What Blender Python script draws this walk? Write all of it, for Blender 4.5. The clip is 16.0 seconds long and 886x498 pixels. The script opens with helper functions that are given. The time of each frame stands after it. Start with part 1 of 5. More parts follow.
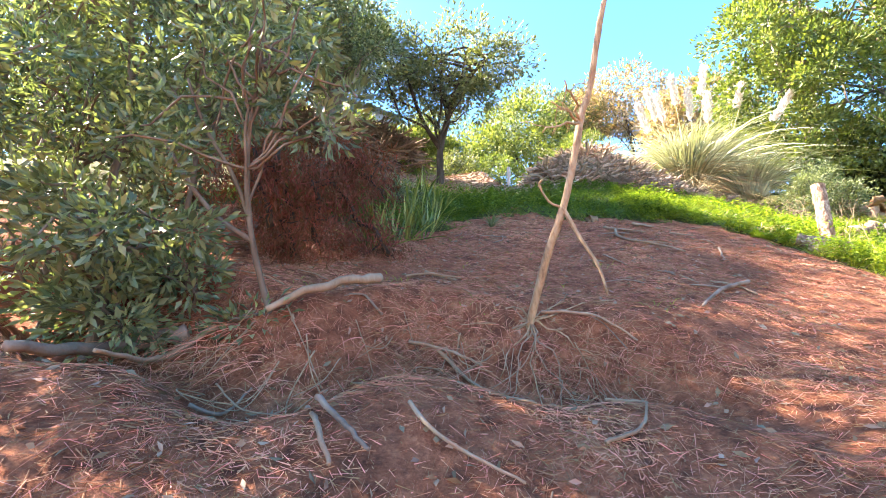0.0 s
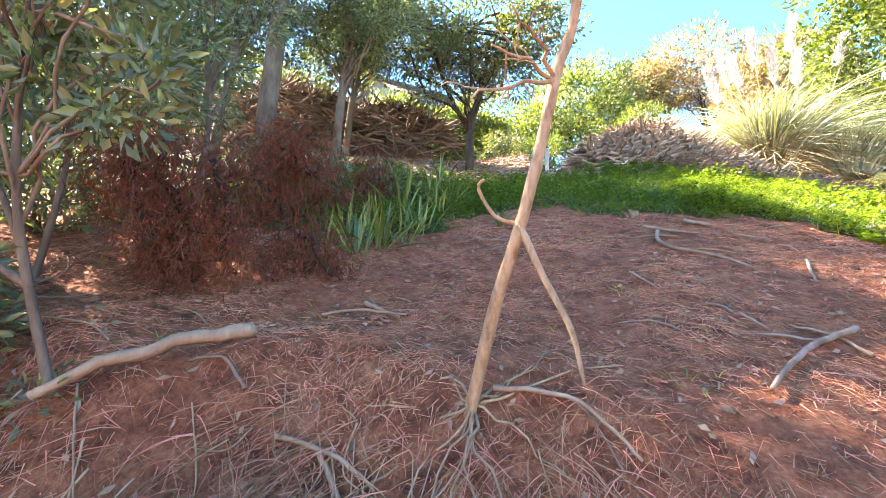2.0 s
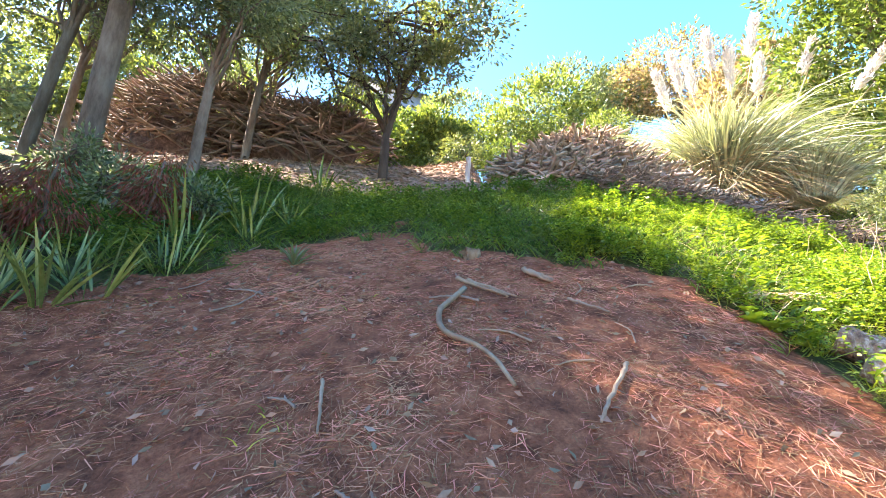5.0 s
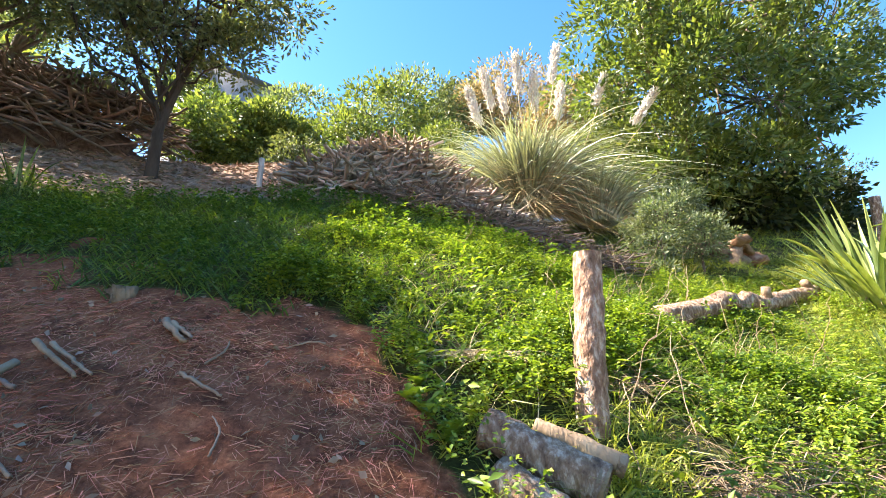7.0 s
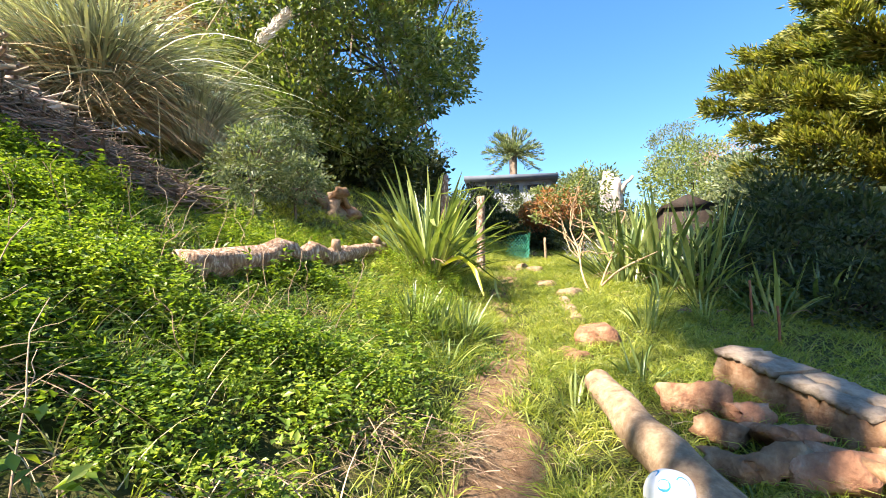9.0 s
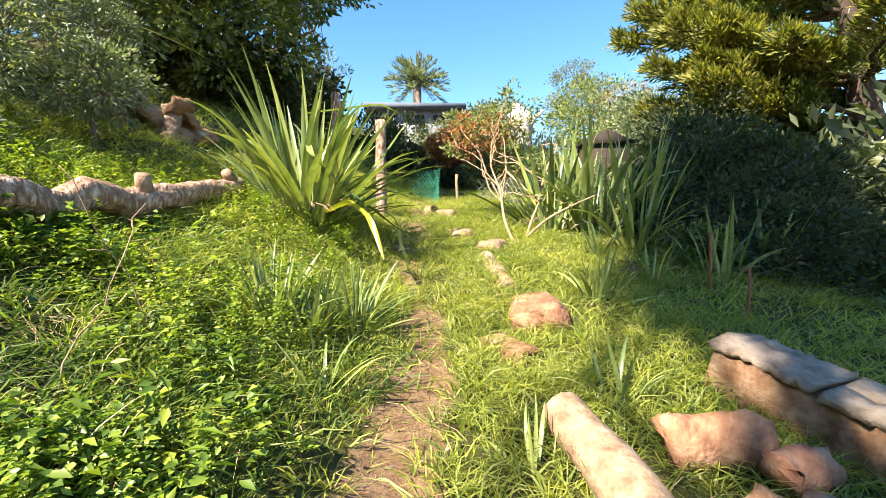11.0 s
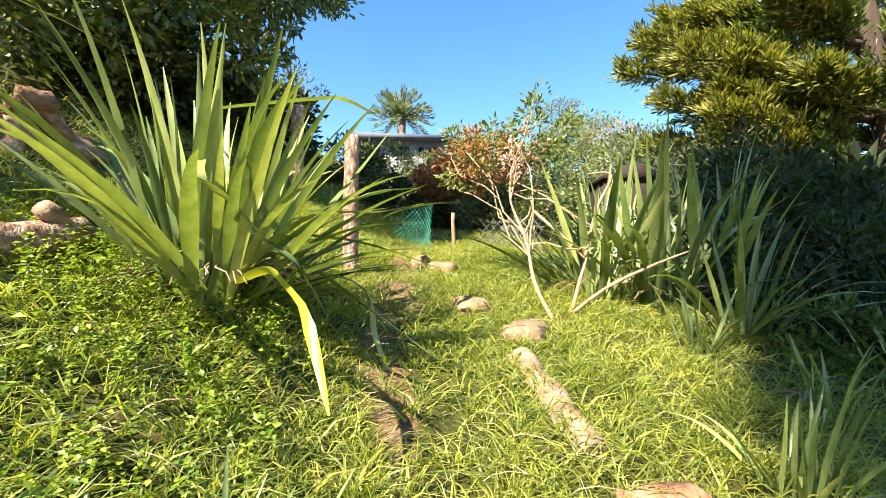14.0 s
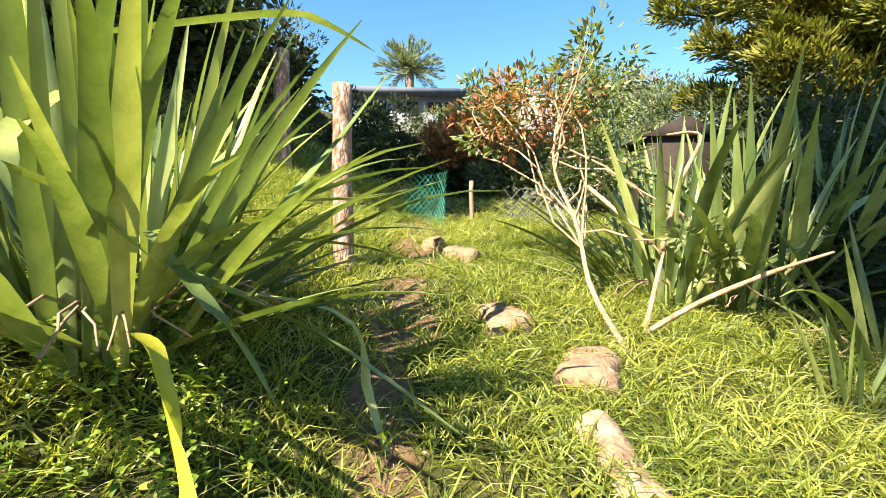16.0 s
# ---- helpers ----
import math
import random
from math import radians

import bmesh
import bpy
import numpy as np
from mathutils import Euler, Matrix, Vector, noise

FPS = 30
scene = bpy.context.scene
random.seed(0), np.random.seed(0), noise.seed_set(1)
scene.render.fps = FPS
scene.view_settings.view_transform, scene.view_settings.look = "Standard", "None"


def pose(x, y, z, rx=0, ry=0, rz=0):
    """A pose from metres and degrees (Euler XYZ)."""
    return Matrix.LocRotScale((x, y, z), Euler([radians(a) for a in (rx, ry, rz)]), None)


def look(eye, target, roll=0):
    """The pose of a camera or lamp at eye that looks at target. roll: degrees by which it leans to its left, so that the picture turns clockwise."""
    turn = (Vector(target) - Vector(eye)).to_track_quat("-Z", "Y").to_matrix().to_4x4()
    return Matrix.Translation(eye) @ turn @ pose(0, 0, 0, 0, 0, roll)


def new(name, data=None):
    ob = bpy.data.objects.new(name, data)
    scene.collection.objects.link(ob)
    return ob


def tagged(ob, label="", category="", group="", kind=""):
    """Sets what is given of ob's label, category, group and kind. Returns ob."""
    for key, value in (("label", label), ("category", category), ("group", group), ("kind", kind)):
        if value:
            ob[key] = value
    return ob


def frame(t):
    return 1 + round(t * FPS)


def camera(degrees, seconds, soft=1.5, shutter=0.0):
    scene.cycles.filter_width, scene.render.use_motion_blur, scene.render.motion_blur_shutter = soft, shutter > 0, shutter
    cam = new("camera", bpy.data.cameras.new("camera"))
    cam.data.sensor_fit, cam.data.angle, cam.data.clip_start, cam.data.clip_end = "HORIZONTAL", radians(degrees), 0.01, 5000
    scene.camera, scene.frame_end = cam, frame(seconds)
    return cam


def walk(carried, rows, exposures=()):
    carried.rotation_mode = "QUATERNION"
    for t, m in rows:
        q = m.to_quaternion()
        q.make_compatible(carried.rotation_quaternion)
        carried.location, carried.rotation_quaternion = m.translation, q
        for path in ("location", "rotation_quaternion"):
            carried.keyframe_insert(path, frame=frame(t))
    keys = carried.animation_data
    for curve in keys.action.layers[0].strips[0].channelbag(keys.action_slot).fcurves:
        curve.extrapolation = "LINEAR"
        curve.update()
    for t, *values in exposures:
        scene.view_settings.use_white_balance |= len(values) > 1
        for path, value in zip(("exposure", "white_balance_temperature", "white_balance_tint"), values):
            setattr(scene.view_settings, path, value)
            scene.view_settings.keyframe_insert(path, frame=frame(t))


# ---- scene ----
cam = camera(89.0, 16.0, 0.9, 0.0)
PATH = [
    (0, (0.439, -0.146, 1.424), (0.485, 2.023, 1.987), -0.1),
    (0.5, (0.577, 0.174, 1.427), (0.605, 2.339, 2.000), 0),
    (1, (0.710, 0.427, 1.630), (0.668, 2.595, 2.190), 0.2),
    (1.5, (0.974, 0.638, 1.721), (0.763, 2.807, 2.246), 1.1),
    (2, (1.158, 0.860, 1.933), (0.906, 3.034, 2.410), 1.4),
    (2.5, (1.364, 1.189, 2.055), (1.109, 3.350, 2.592), 1.7),
    (3, (1.626, 1.472, 2.174), (1.370, 3.627, 2.728), 2.4),
    (3.5, (1.841, 1.620, 2.388), (1.605, 3.780, 2.932), 2.9),
    (3.7, (1.933, 1.686, 2.416), (1.704, 3.853, 2.938), 3.1),
    (5.8, (3.329, 2.567, 2.902), (3.091, 4.742, 3.385), 3),
    (6, (3.429, 2.638, 2.972), (3.241, 4.815, 3.462), 2.8),
    (6.5, (3.737, 2.691, 3.017), (3.832, 4.870, 3.529), 1.6),
    (7, (4.011, 2.864, 3.058), (4.425, 5.003, 3.578), 0.2),
    (7.5, (4.372, 2.961, 3.092), (5.426, 4.876, 3.581), -0.7),
    (8, (4.722, 3.000, 3.130), (6.158, 4.688, 3.459), -0.3),
    (8.5, (4.986, 3.182, 3.160), (6.710, 4.585, 3.440), -0.5),
    (9, (5.271, 3.319, 3.181), (7.075, 4.622, 3.431), -0),
    (9.5, (5.591, 3.452, 3.209), (7.459, 4.680, 3.333), -0.4),
    (10, (5.883, 3.694, 3.251), (7.892, 4.685, 3.303), -0.2),
    (10.2, (6.004, 3.784, 3.283), (8.021, 4.760, 3.283), -0.2),
    (12.3, (7.403, 4.450, 3.553), (9.516, 5.196, 3.540), -0.3),
    (12.5, (7.495, 4.524, 3.572), (9.612, 5.254, 3.630), -0.2),
    (13, (7.766, 4.616, 3.625), (9.872, 5.372, 3.741), -0.3),
    (13.5, (8.040, 4.795, 3.670), (10.134, 5.583, 3.778), 0),
    (14, (8.267, 4.955, 3.697), (10.352, 5.766, 3.796), 0),
    (14.5, (8.493, 5.113, 3.779), (10.573, 5.943, 3.842), 0),
    (15, (8.719, 5.188, 3.835), (10.789, 6.042, 3.874), -0.1),
    (15.5, (8.917, 5.243, 3.866), (10.970, 6.138, 3.852), -0.9),
    (16, (9.157, 5.386, 3.939), (11.225, 6.242, 3.833), -0.2),
]
walk(cam, [(t, look(e, g, r)) for t, e, g, r in PATH], [(0.0, 3.4, 6750, 18), (2.5, 3.65, 6750, 19), (3.5, 3.65, 6750, 19), (6.0, 2.95, 6450, 15), (8.0, 2.25, 6500, 14), (16.0, 2.1, 6550, 13)])

# light: late-morning sun from up the slope, clear sky
SUN_DIR = Vector((-0.93, 0.36, 0.0)).normalized() * math.cos(radians(46)) + Vector((0, 0, math.sin(radians(46))))
world = bpy.data.worlds.new("sky")
scene.world = world
world.use_nodes = True
wn = world.node_tree
sky = wn.nodes.new("ShaderNodeTexSky")
sky.sky_type, sky.sun_disc = "NISHITA", False
sky.sun_elevation = radians(46)
sky.sun_rotation = math.atan2(SUN_DIR.x, SUN_DIR.y)
sky.ozone_density, sky.dust_density, sky.air_density = 1.2, 0.2, 1.0
deep = wn.nodes.new("ShaderNodeHueSaturation")
deep.inputs["Saturation"].default_value = 1.3
wn.links.new(sky.outputs[0], deep.inputs["Color"])
wn.links.new(deep.outputs[0], wn.nodes["Background"].inputs[0])
wn.nodes["Background"].inputs[1].default_value = 0.084
sun = new("sun", bpy.data.lights.new("sun", "SUN"))
sun.data.energy, sun.data.angle, sun.data.color = 5.0, radians(0.6), (1.0, 0.9, 0.74)
sun.matrix_world = look(SUN_DIR * 60, (0, 0, 0))

RNG = np.random.default_rng(7)


# ---- materials ----
def material(name, colours, scale=6.0, rough=0.8, bump=0.3, bump_scale=40.0, spread=0.0, stretch=(1, 1, 1), sheen=0.0, through_light=0.0, metal=0.0, island=False):
    """Noise-mixed colours with fine relief; spread varies brightness per piece."""
    m = bpy.data.materials.new(name)
    m.use_nodes = True
    nt = m.node_tree
    bs = nt.nodes["Principled BSDF"]
    N = nt.nodes.new
    tc, mp = N("ShaderNodeTexCoord"), N("ShaderNodeMapping")
    mp.inputs["Scale"].default_value = stretch
    nt.links.new(tc.outputs["Object"], mp.inputs[0])
    n1 = N("ShaderNodeTexNoise")
    n1.inputs["Scale"].default_value, n1.inputs["Detail"].default_value = scale, 6
    n1.inputs["Roughness"].default_value = 0.65
    nt.links.new(mp.outputs[0], n1.inputs["Vector"])
    rp = N("ShaderNodeValToRGB")
    k = len(colours)
    while len(rp.color_ramp.elements) < k:
        rp.color_ramp.elements.new(0.5)
    for i, c in enumerate(colours):
        rp.color_ramp.elements[i].position = 0.3 + 0.4 * i / max(1, k - 1)
        rp.color_ramp.elements[i].color = (*c, 1)
    nt.links.new(n1.outputs[0], rp.inputs[0])
    col = rp.outputs[0]
    if spread:
        if island:
            src = N("ShaderNodeNewGeometry").outputs["Random Per Island"]
        else:
            src = N("ShaderNodeObjectInfo").outputs["Random"]
        mr = N("ShaderNodeMapRange")
        mr.inputs["To Min"].default_value, mr.inputs["To Max"].default_value = 1 - spread, 1 + spread
        nt.links.new(src, mr.inputs[0])
        hs = N("ShaderNodeHueSaturation")
        nt.links.new(mr.outputs[0], hs.inputs["Value"])
        mh = N("ShaderNodeMapRange")
        mh.inputs["To Min"].default_value, mh.inputs["To Max"].default_value = 0.5 + spread * 0.06, 0.5 - spread * 0.06
        nt.links.new(src, mh.inputs[0])
        nt.links.new(mh.outputs[0], hs.inputs["Hue"])
        nt.links.new(col, hs.inputs["Color"])
        col = hs.outputs[0]
    nt.links.new(col, bs.inputs["Base Color"])
    bs.inputs["Roughness"].default_value = rough
    bs.inputs["Metallic"].default_value = metal
    bs.inputs["Specular IOR Level"].default_value = 0.5 if sheen else 0.25
    if bump:
        n2 = N("ShaderNodeTexNoise")
        n2.inputs["Scale"].default_value, n2.inputs["Detail"].default_value = bump_scale, 4
        nt.links.new(mp.outputs[0], n2.inputs["Vector"])
        bp = N("ShaderNodeBump")
        bp.inputs["Strength"].default_value, bp.inputs["Distance"].default_value = bump, 0.02
        nt.links.new(n2.outputs[0], bp.inputs["Height"])
        nt.links.new(bp.outputs[0], bs.inputs["Normal"])
    if through_light:
        tr, mx = N("ShaderNodeBsdfTranslucent"), N("ShaderNodeMixShader")
        g = N("ShaderNodeMixRGB")
        g.blend_type = "MULTIPLY"
        g.inputs[0].default_value = 1
        g.inputs[2].default_value = (1.5, 1.6, 0.6, 1)
        nt.links.new(col, g.inputs[1])
        nt.links.new(g.outputs[0], tr.inputs[0])
        mx.inputs[0].default_value = through_light
        nt.links.new(bs.outputs[0], mx.inputs[1])
        nt.links.new(tr.outputs[0], mx.inputs[2])
        nt.links.new(mx.outputs[0], nt.nodes["Material Output"].inputs[0])
    return m


def leafy(name, a, b, rough=0.45, spread=0.45, light=0.35):
    return material(name, (a, b), 1.2, rough, 0, 1, spread, sheen=1, through_light=light, island=True)


M_SHRUB = leafy("shrub_leaf", (0.1, 0.14, 0.075), (0.22, 0.26, 0.14), 0.4, 0.5, 0.3)
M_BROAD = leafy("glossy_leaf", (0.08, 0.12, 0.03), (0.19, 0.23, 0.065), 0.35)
M_OLIVE = leafy("olive_leaf", (0.09, 0.115, 0.05), (0.18, 0.19, 0.085))
M_LIME = leafy("lime_leaf", (0.12, 0.16, 0.04), (0.19, 0.22, 0.07), 0.5)
M_GREYGREEN = leafy("grey_green_leaf", (0.12, 0.16, 0.09), (0.2, 0.22, 0.12), 0.5)
M_MANUKA = leafy("pinkish_brown_scrub", (0.25, 0.17, 0.11), (0.33, 0.26, 0.18), 0.7)
# leaf tone lowered to carry part of the shade under trees and hedge
M_SHADELEAF = leafy("shade_dark_leaf", (0.03, 0.045, 0.018), (0.065, 0.085, 0.03), 0.7)
M_CYPRESS = leafy("cypress_spray", (0.12, 0.14, 0.03), (0.28, 0.27, 0.055), 0.6)
M_RUST = leafy("dead_fern_frond", (0.16, 0.055, 0.03), (0.24, 0.09, 0.05), 0.8)
M_RED = leafy("rust_tinted_leaf", (0.25, 0.1, 0.04), (0.32, 0.17, 0.06), 0.5)
M_GRASS = leafy("grass_blade", (0.15, 0.2, 0.026), (0.31, 0.33, 0.065), 0.5, 0.45, 0.4)
# darker copy of the grass colour, standing in for shade above the litter
M_SHADEGRASS = leafy("shaded_grass_blade", (0.06, 0.115, 0.016), (0.13, 0.19, 0.03), 0.5, 0.5, 0.4)
M_CLOVER = leafy("groundcover_leaf", (0.1, 0.17, 0.016), (0.24, 0.31, 0.036), 0.45, 0.45, 0.35)
M_STRAW = leafy("dry_grass", (0.4, 0.3, 0.15), (0.55, 0.44, 0.25), 0.8, 0.3, 0.0)
M_DRYWEED = leafy("dead_weed_stem", (0.16, 0.105, 0.06), (0.33, 0.23, 0.14), 0.8, 0.4, 0.0)
M_NEEDLE = material("pine_needle", ((0.25, 0.1, 0.052), (0.62, 0.32, 0.18)), 1.5, 0.75, 0, 1, 0.5, island=True)
M_CHIP = material("bark_chip", ((0.17, 0.1, 0.06), (0.36, 0.26, 0.17)), 5, 0.8, 0, 1, 0.4, island=True)
M_FLAX = material("flax_leaf", ((0.13, 0.18, 0.045), (0.24, 0.29, 0.1)), 1.5, 0.27, 0.1, 60, 0.5, (8, 8, 1.0), sheen=1, through_light=0.2)
M_YELLOW = material("yellow_flax_leaf", ((0.36, 0.37, 0.03), (0.47, 0.44, 0.055)), 3, 0.35, 0.1, 60, 0.1, sheen=1, through_light=0.25)
M_PAMPAS = leafy("pampas_blade", (0.24, 0.27, 0.16), (0.6, 0.6, 0.48), 0.4, 0.55, 0.12)
M_PLUME = leafy("pampas_plume", (0.8, 0.72, 0.62), (0.9, 0.85, 0.77), 0.9, 0.12, 0.0)
M_DEADWOOD = material("pale_dead_wood", ((0.19, 0.12, 0.075), (0.29, 0.2, 0.125), (0.39, 0.3, 0.2)), 5, 0.75, 0.5, 60, 0.1, (1, 1, 0.25))
M_BARE = material("bare_tan_bark", ((0.17, 0.1, 0.055), (0.36, 0.24, 0.135), (0.47, 0.35, 0.22)), 22, 0.7, 0.5, 50, 0.0, (1, 1, 0.3))
M_BARK = material("grey_brown_bark", ((0.07, 0.05, 0.035), (0.16, 0.12, 0.085), (0.24, 0.2, 0.15)), 6, 0.9, 0.8, 30, 0.15, (1, 1, 0.3))
M_DARKBARK = material("dark_bark", ((0.035, 0.027, 0.02), (0.09, 0.065, 0.045)), 6, 0.9, 0.8, 30, 0.15, (1, 1, 0.3))
M_POST = material("peeling_pine_post", ((0.09, 0.045, 0.028), (0.27, 0.165, 0.105), (0.62, 0.5, 0.39)), 30, 0.85, 1.0, 50, 0.05, (1, 1, 0.45))
M_SAWN = material("sawn_wood", ((0.13, 0.08, 0.05), (0.25, 0.17, 0.105), (0.36, 0.27, 0.185)), 14, 0.8, 0.5, 50, 0.1, (1, 1, 1))
M_REDWOOD = material("reddish_split_wood", ((0.1, 0.045, 0.025), (0.24, 0.125, 0.065), (0.38, 0.25, 0.155)), 9, 0.8, 0.7, 40, 0.15, (0.4, 1, 1))
M_GREYTOP = material("grey_weathered_wood", ((0.12, 0.085, 0.058), (0.25, 0.195, 0.145), (0.36, 0.3, 0.23)), 7, 0.85, 0.6, 40, 0.05, (1, 1, 1))
M_STUMP = material("weathered_white_wood", ((0.32, 0.25, 0.19), (0.56, 0.48, 0.41), (0.7, 0.63, 0.56)), 6, 0.85, 0.7, 40, 0.05, (1, 1, 0.2))
M_STICK = material("grey_stick", ((0.14, 0.1, 0.072), (0.31, 0.235, 0.175)), 6, 0.85, 0.3, 60, 0.35, island=True)
M_PALE = material("pale_slash_stick", ((0.27, 0.2, 0.14), (0.52, 0.42, 0.32)), 3, 0.85, 0.2, 60, 0.35, island=True)
M_MULCH = material("woody_mulch", ((0.05, 0.03, 0.022), (0.14, 0.085, 0.06), (0.25, 0.17, 0.12)), 9, 0.95, 1.0, 30)
M_PALEMULCH = material("pale_mulch", ((0.12, 0.08, 0.055), (0.25, 0.18, 0.13), (0.36, 0.28, 0.21)), 9, 0.95, 1.0, 30)
M_STONE = material("tan_stone", ((0.13, 0.085, 0.05), (0.23, 0.155, 0.09), (0.32, 0.24, 0.15)), 12, 0.85, 0.6, 40, 0.1)
M_WALL = material("grey_weatherboard", ((0.2, 0.21, 0.23), (0.28, 0.29, 0.31)), 3, 0.7, 0.1, 40)
M_ROOF = material("blue_grey_roof", ((0.07, 0.085, 0.11), (0.11, 0.13, 0.16)), 2, 0.8, 0.1, 30)
M_GLASS = material("dark_window_glass", ((0.02, 0.025, 0.03), (0.04, 0.045, 0.05)), 1, 0.1, 0, 1, sheen=1)
M_HUT = material("dark_stained_timber", ((0.018, 0.013, 0.01), (0.04, 0.028, 0.02)), 5, 0.8, 0.4, 30)
M_MESH = material("green_plastic_mesh", ((0.03, 0.2, 0.13), (0.06, 0.3, 0.2)), 5, 0.5, 0, 1)
M_WIRE = material("grey_wire", ((0.14, 0.15, 0.16), (0.25, 0.26, 0.27)), 5, 0.5, 0, 1, metal=0.6)
M_WHITE = material("white_plastic", ((0.78, 0.78, 0.78), (0.84, 0.84, 0.83)), 5, 0.4, 0.05, 40, sheen=1)
M_BLUE = material("blue_print", ((0.03, 0.25, 0.5), (0.05, 0.35, 0.6)), 5, 0.4, 0, 1)
M_RUSTIRON = material("rusty_iron", ((0.12, 0.05, 0.03), (0.28, 0.12, 0.06)), 8, 0.8, 0.4, 60)


def ground_material():
    """Soil with fallen needles, dirt on the path and green under the grass, by three masks on the sheet."""
    m = bpy.data.materials.new("slope_ground")
    m.use_nodes = True
    nt = m.node_tree
    N, L = nt.nodes.new, nt.links.new
    bs = nt.nodes["Principled BSDF"]
    tc = N("ShaderNodeTexCoord")

    def ramp(scale, cols, detail=8):
        n = N("ShaderNodeTexNoise")
        n.inputs["Scale"].default_value, n.inputs["Detail"].default_value, n.inputs["Roughness"].default_value = scale, detail, 0.7
        L(tc.outputs["Object"], n.inputs["Vector"])
        r = N("ShaderNodeValToRGB")
        while len(r.color_ramp.elements) < len(cols):
            r.color_ramp.elements.new(0.5)
        for i, c in enumerate(cols):
            r.color_ramp.elements[i].position = 0.32 + 0.36 * i / (len(cols) - 1)
            r.color_ramp.elements[i].color = (*c, 1)
        L(n.outputs[0], r.inputs[0])
        return r.outputs[0], n.outputs[0]

    litter, hgt = ramp(7, ((0.11, 0.045, 0.029), (0.28, 0.11, 0.06), (0.44, 0.19, 0.105)))
    fine, fh = ramp(60, ((0.6, 0.55, 0.5), (1.25, 1.2, 1.15)))
    green, _ = ramp(5, ((0.03, 0.03, 0.012), (0.065, 0.075, 0.022), (0.13, 0.11, 0.05)))
    dirt, _ = ramp(9, ((0.12, 0.07, 0.04), (0.21, 0.135, 0.08), (0.3, 0.21, 0.13)))
    mulch, _ = ramp(6, ((0.16, 0.1, 0.07), (0.32, 0.22, 0.16), (0.45, 0.34, 0.26)))
    col = green
    for key, c in (("litter", litter), ("mulch", mulch), ("dirt", dirt)):
        a = N("ShaderNodeAttribute")
        a.attribute_name = key
        wob = N("ShaderNodeMath")
        wob.operation = "MULTIPLY_ADD"
        wob.inputs[1].default_value = 0.9
        wob.inputs[2].default_value = -0.45
        L(hgt, wob.inputs[0])
        ad = N("ShaderNodeMath")
        ad.operation = "ADD"
        L(a.outputs["Fac"], ad.inputs[0])
        L(wob.outputs[0], ad.inputs[1])
        mr = N("ShaderNodeMapRange")
        mr.inputs["From Min"].default_value, mr.inputs["From Max"].default_value = 0.35, 0.6
        L(ad.outputs[0], mr.inputs[0])
        mx = N("ShaderNodeMixRGB")
        L(mr.outputs[0], mx.inputs[0])
        L(col, mx.inputs[1])
        L(c, mx.inputs[2])
        col = mx.outputs[0]
    mu = N("ShaderNodeMixRGB")
    mu.blend_type = "MULTIPLY"
    mu.inputs[0].default_value = 0.8
    L(col, mu.inputs[1])
    L(fine, mu.inputs[2])
    L(mu.outputs[0], bs.inputs["Base Color"])
    bs.inputs["Roughness"].default_value = 0.95
    bs.inputs["Specular IOR Level"].default_value = 0.1
    b1 = N("ShaderNodeBump")
    b1.inputs["Strength"].default_value, b1.inputs["Distance"].default_value = 0.9, 0.03
    L(fh, b1.inputs["Height"])
    L(b1.outputs[0], bs.inputs["Normal"])
    return m


# ---- mesh helpers ----
def mesh_of(name, V, T, m, smooth=False):
    V, T = np.asarray(V, np.float32).reshape(-1, 3), np.asarray(T, np.int32)
    me = bpy.data.meshes.new(name)
    n, k = T.shape
    me.vertices.add(len(V))
    me.vertices.foreach_set("co", V.ravel())
    me.loops.add(n * k)
    me.loops.foreach_set("vertex_index", T.ravel())
    me.polygons.add(n)
    me.polygons.foreach_set("loop_start", np.arange(0, n * k, k, dtype=np.int32))
    if smooth:
        me.polygons.foreach_set("use_smooth", np.ones(n, bool))
    me.update(calc_edges=True)
    me.materials.append(m)
    return me


def thing(name, loc, label, category, group="", kind=""):
    ob = new(name)
    ob.location = loc
    ob.empty_display_size = 0.1
    return tagged(ob, label, category, group, kind)


def part(name, VT, m, parent, label="", smooth=False, local=False):
    """One mesh object under parent; V is in world metres unless local."""
    V = np.asarray(VT[0], float).reshape(-1, 3)
    if not local:
        base = parent
        while base is not None:
            V = V - np.array(base.location)
            base = base.parent
    ob = new(name, mesh_of(name, V, VT[1], m, smooth))
    ob.parent = parent
    return tagged(ob, label)


def joined(items):
    Vs, Ts, o = [], [], 0
    for V, T in items:
        Vs.append(V)
        Ts.append(np.asarray(T) + o)
        o += len(V)
    return np.concatenate(Vs), np.concatenate(Ts)


def unit(a):
    return a / np.maximum(np.linalg.norm(a, axis=-1, keepdims=True), 1e-9)


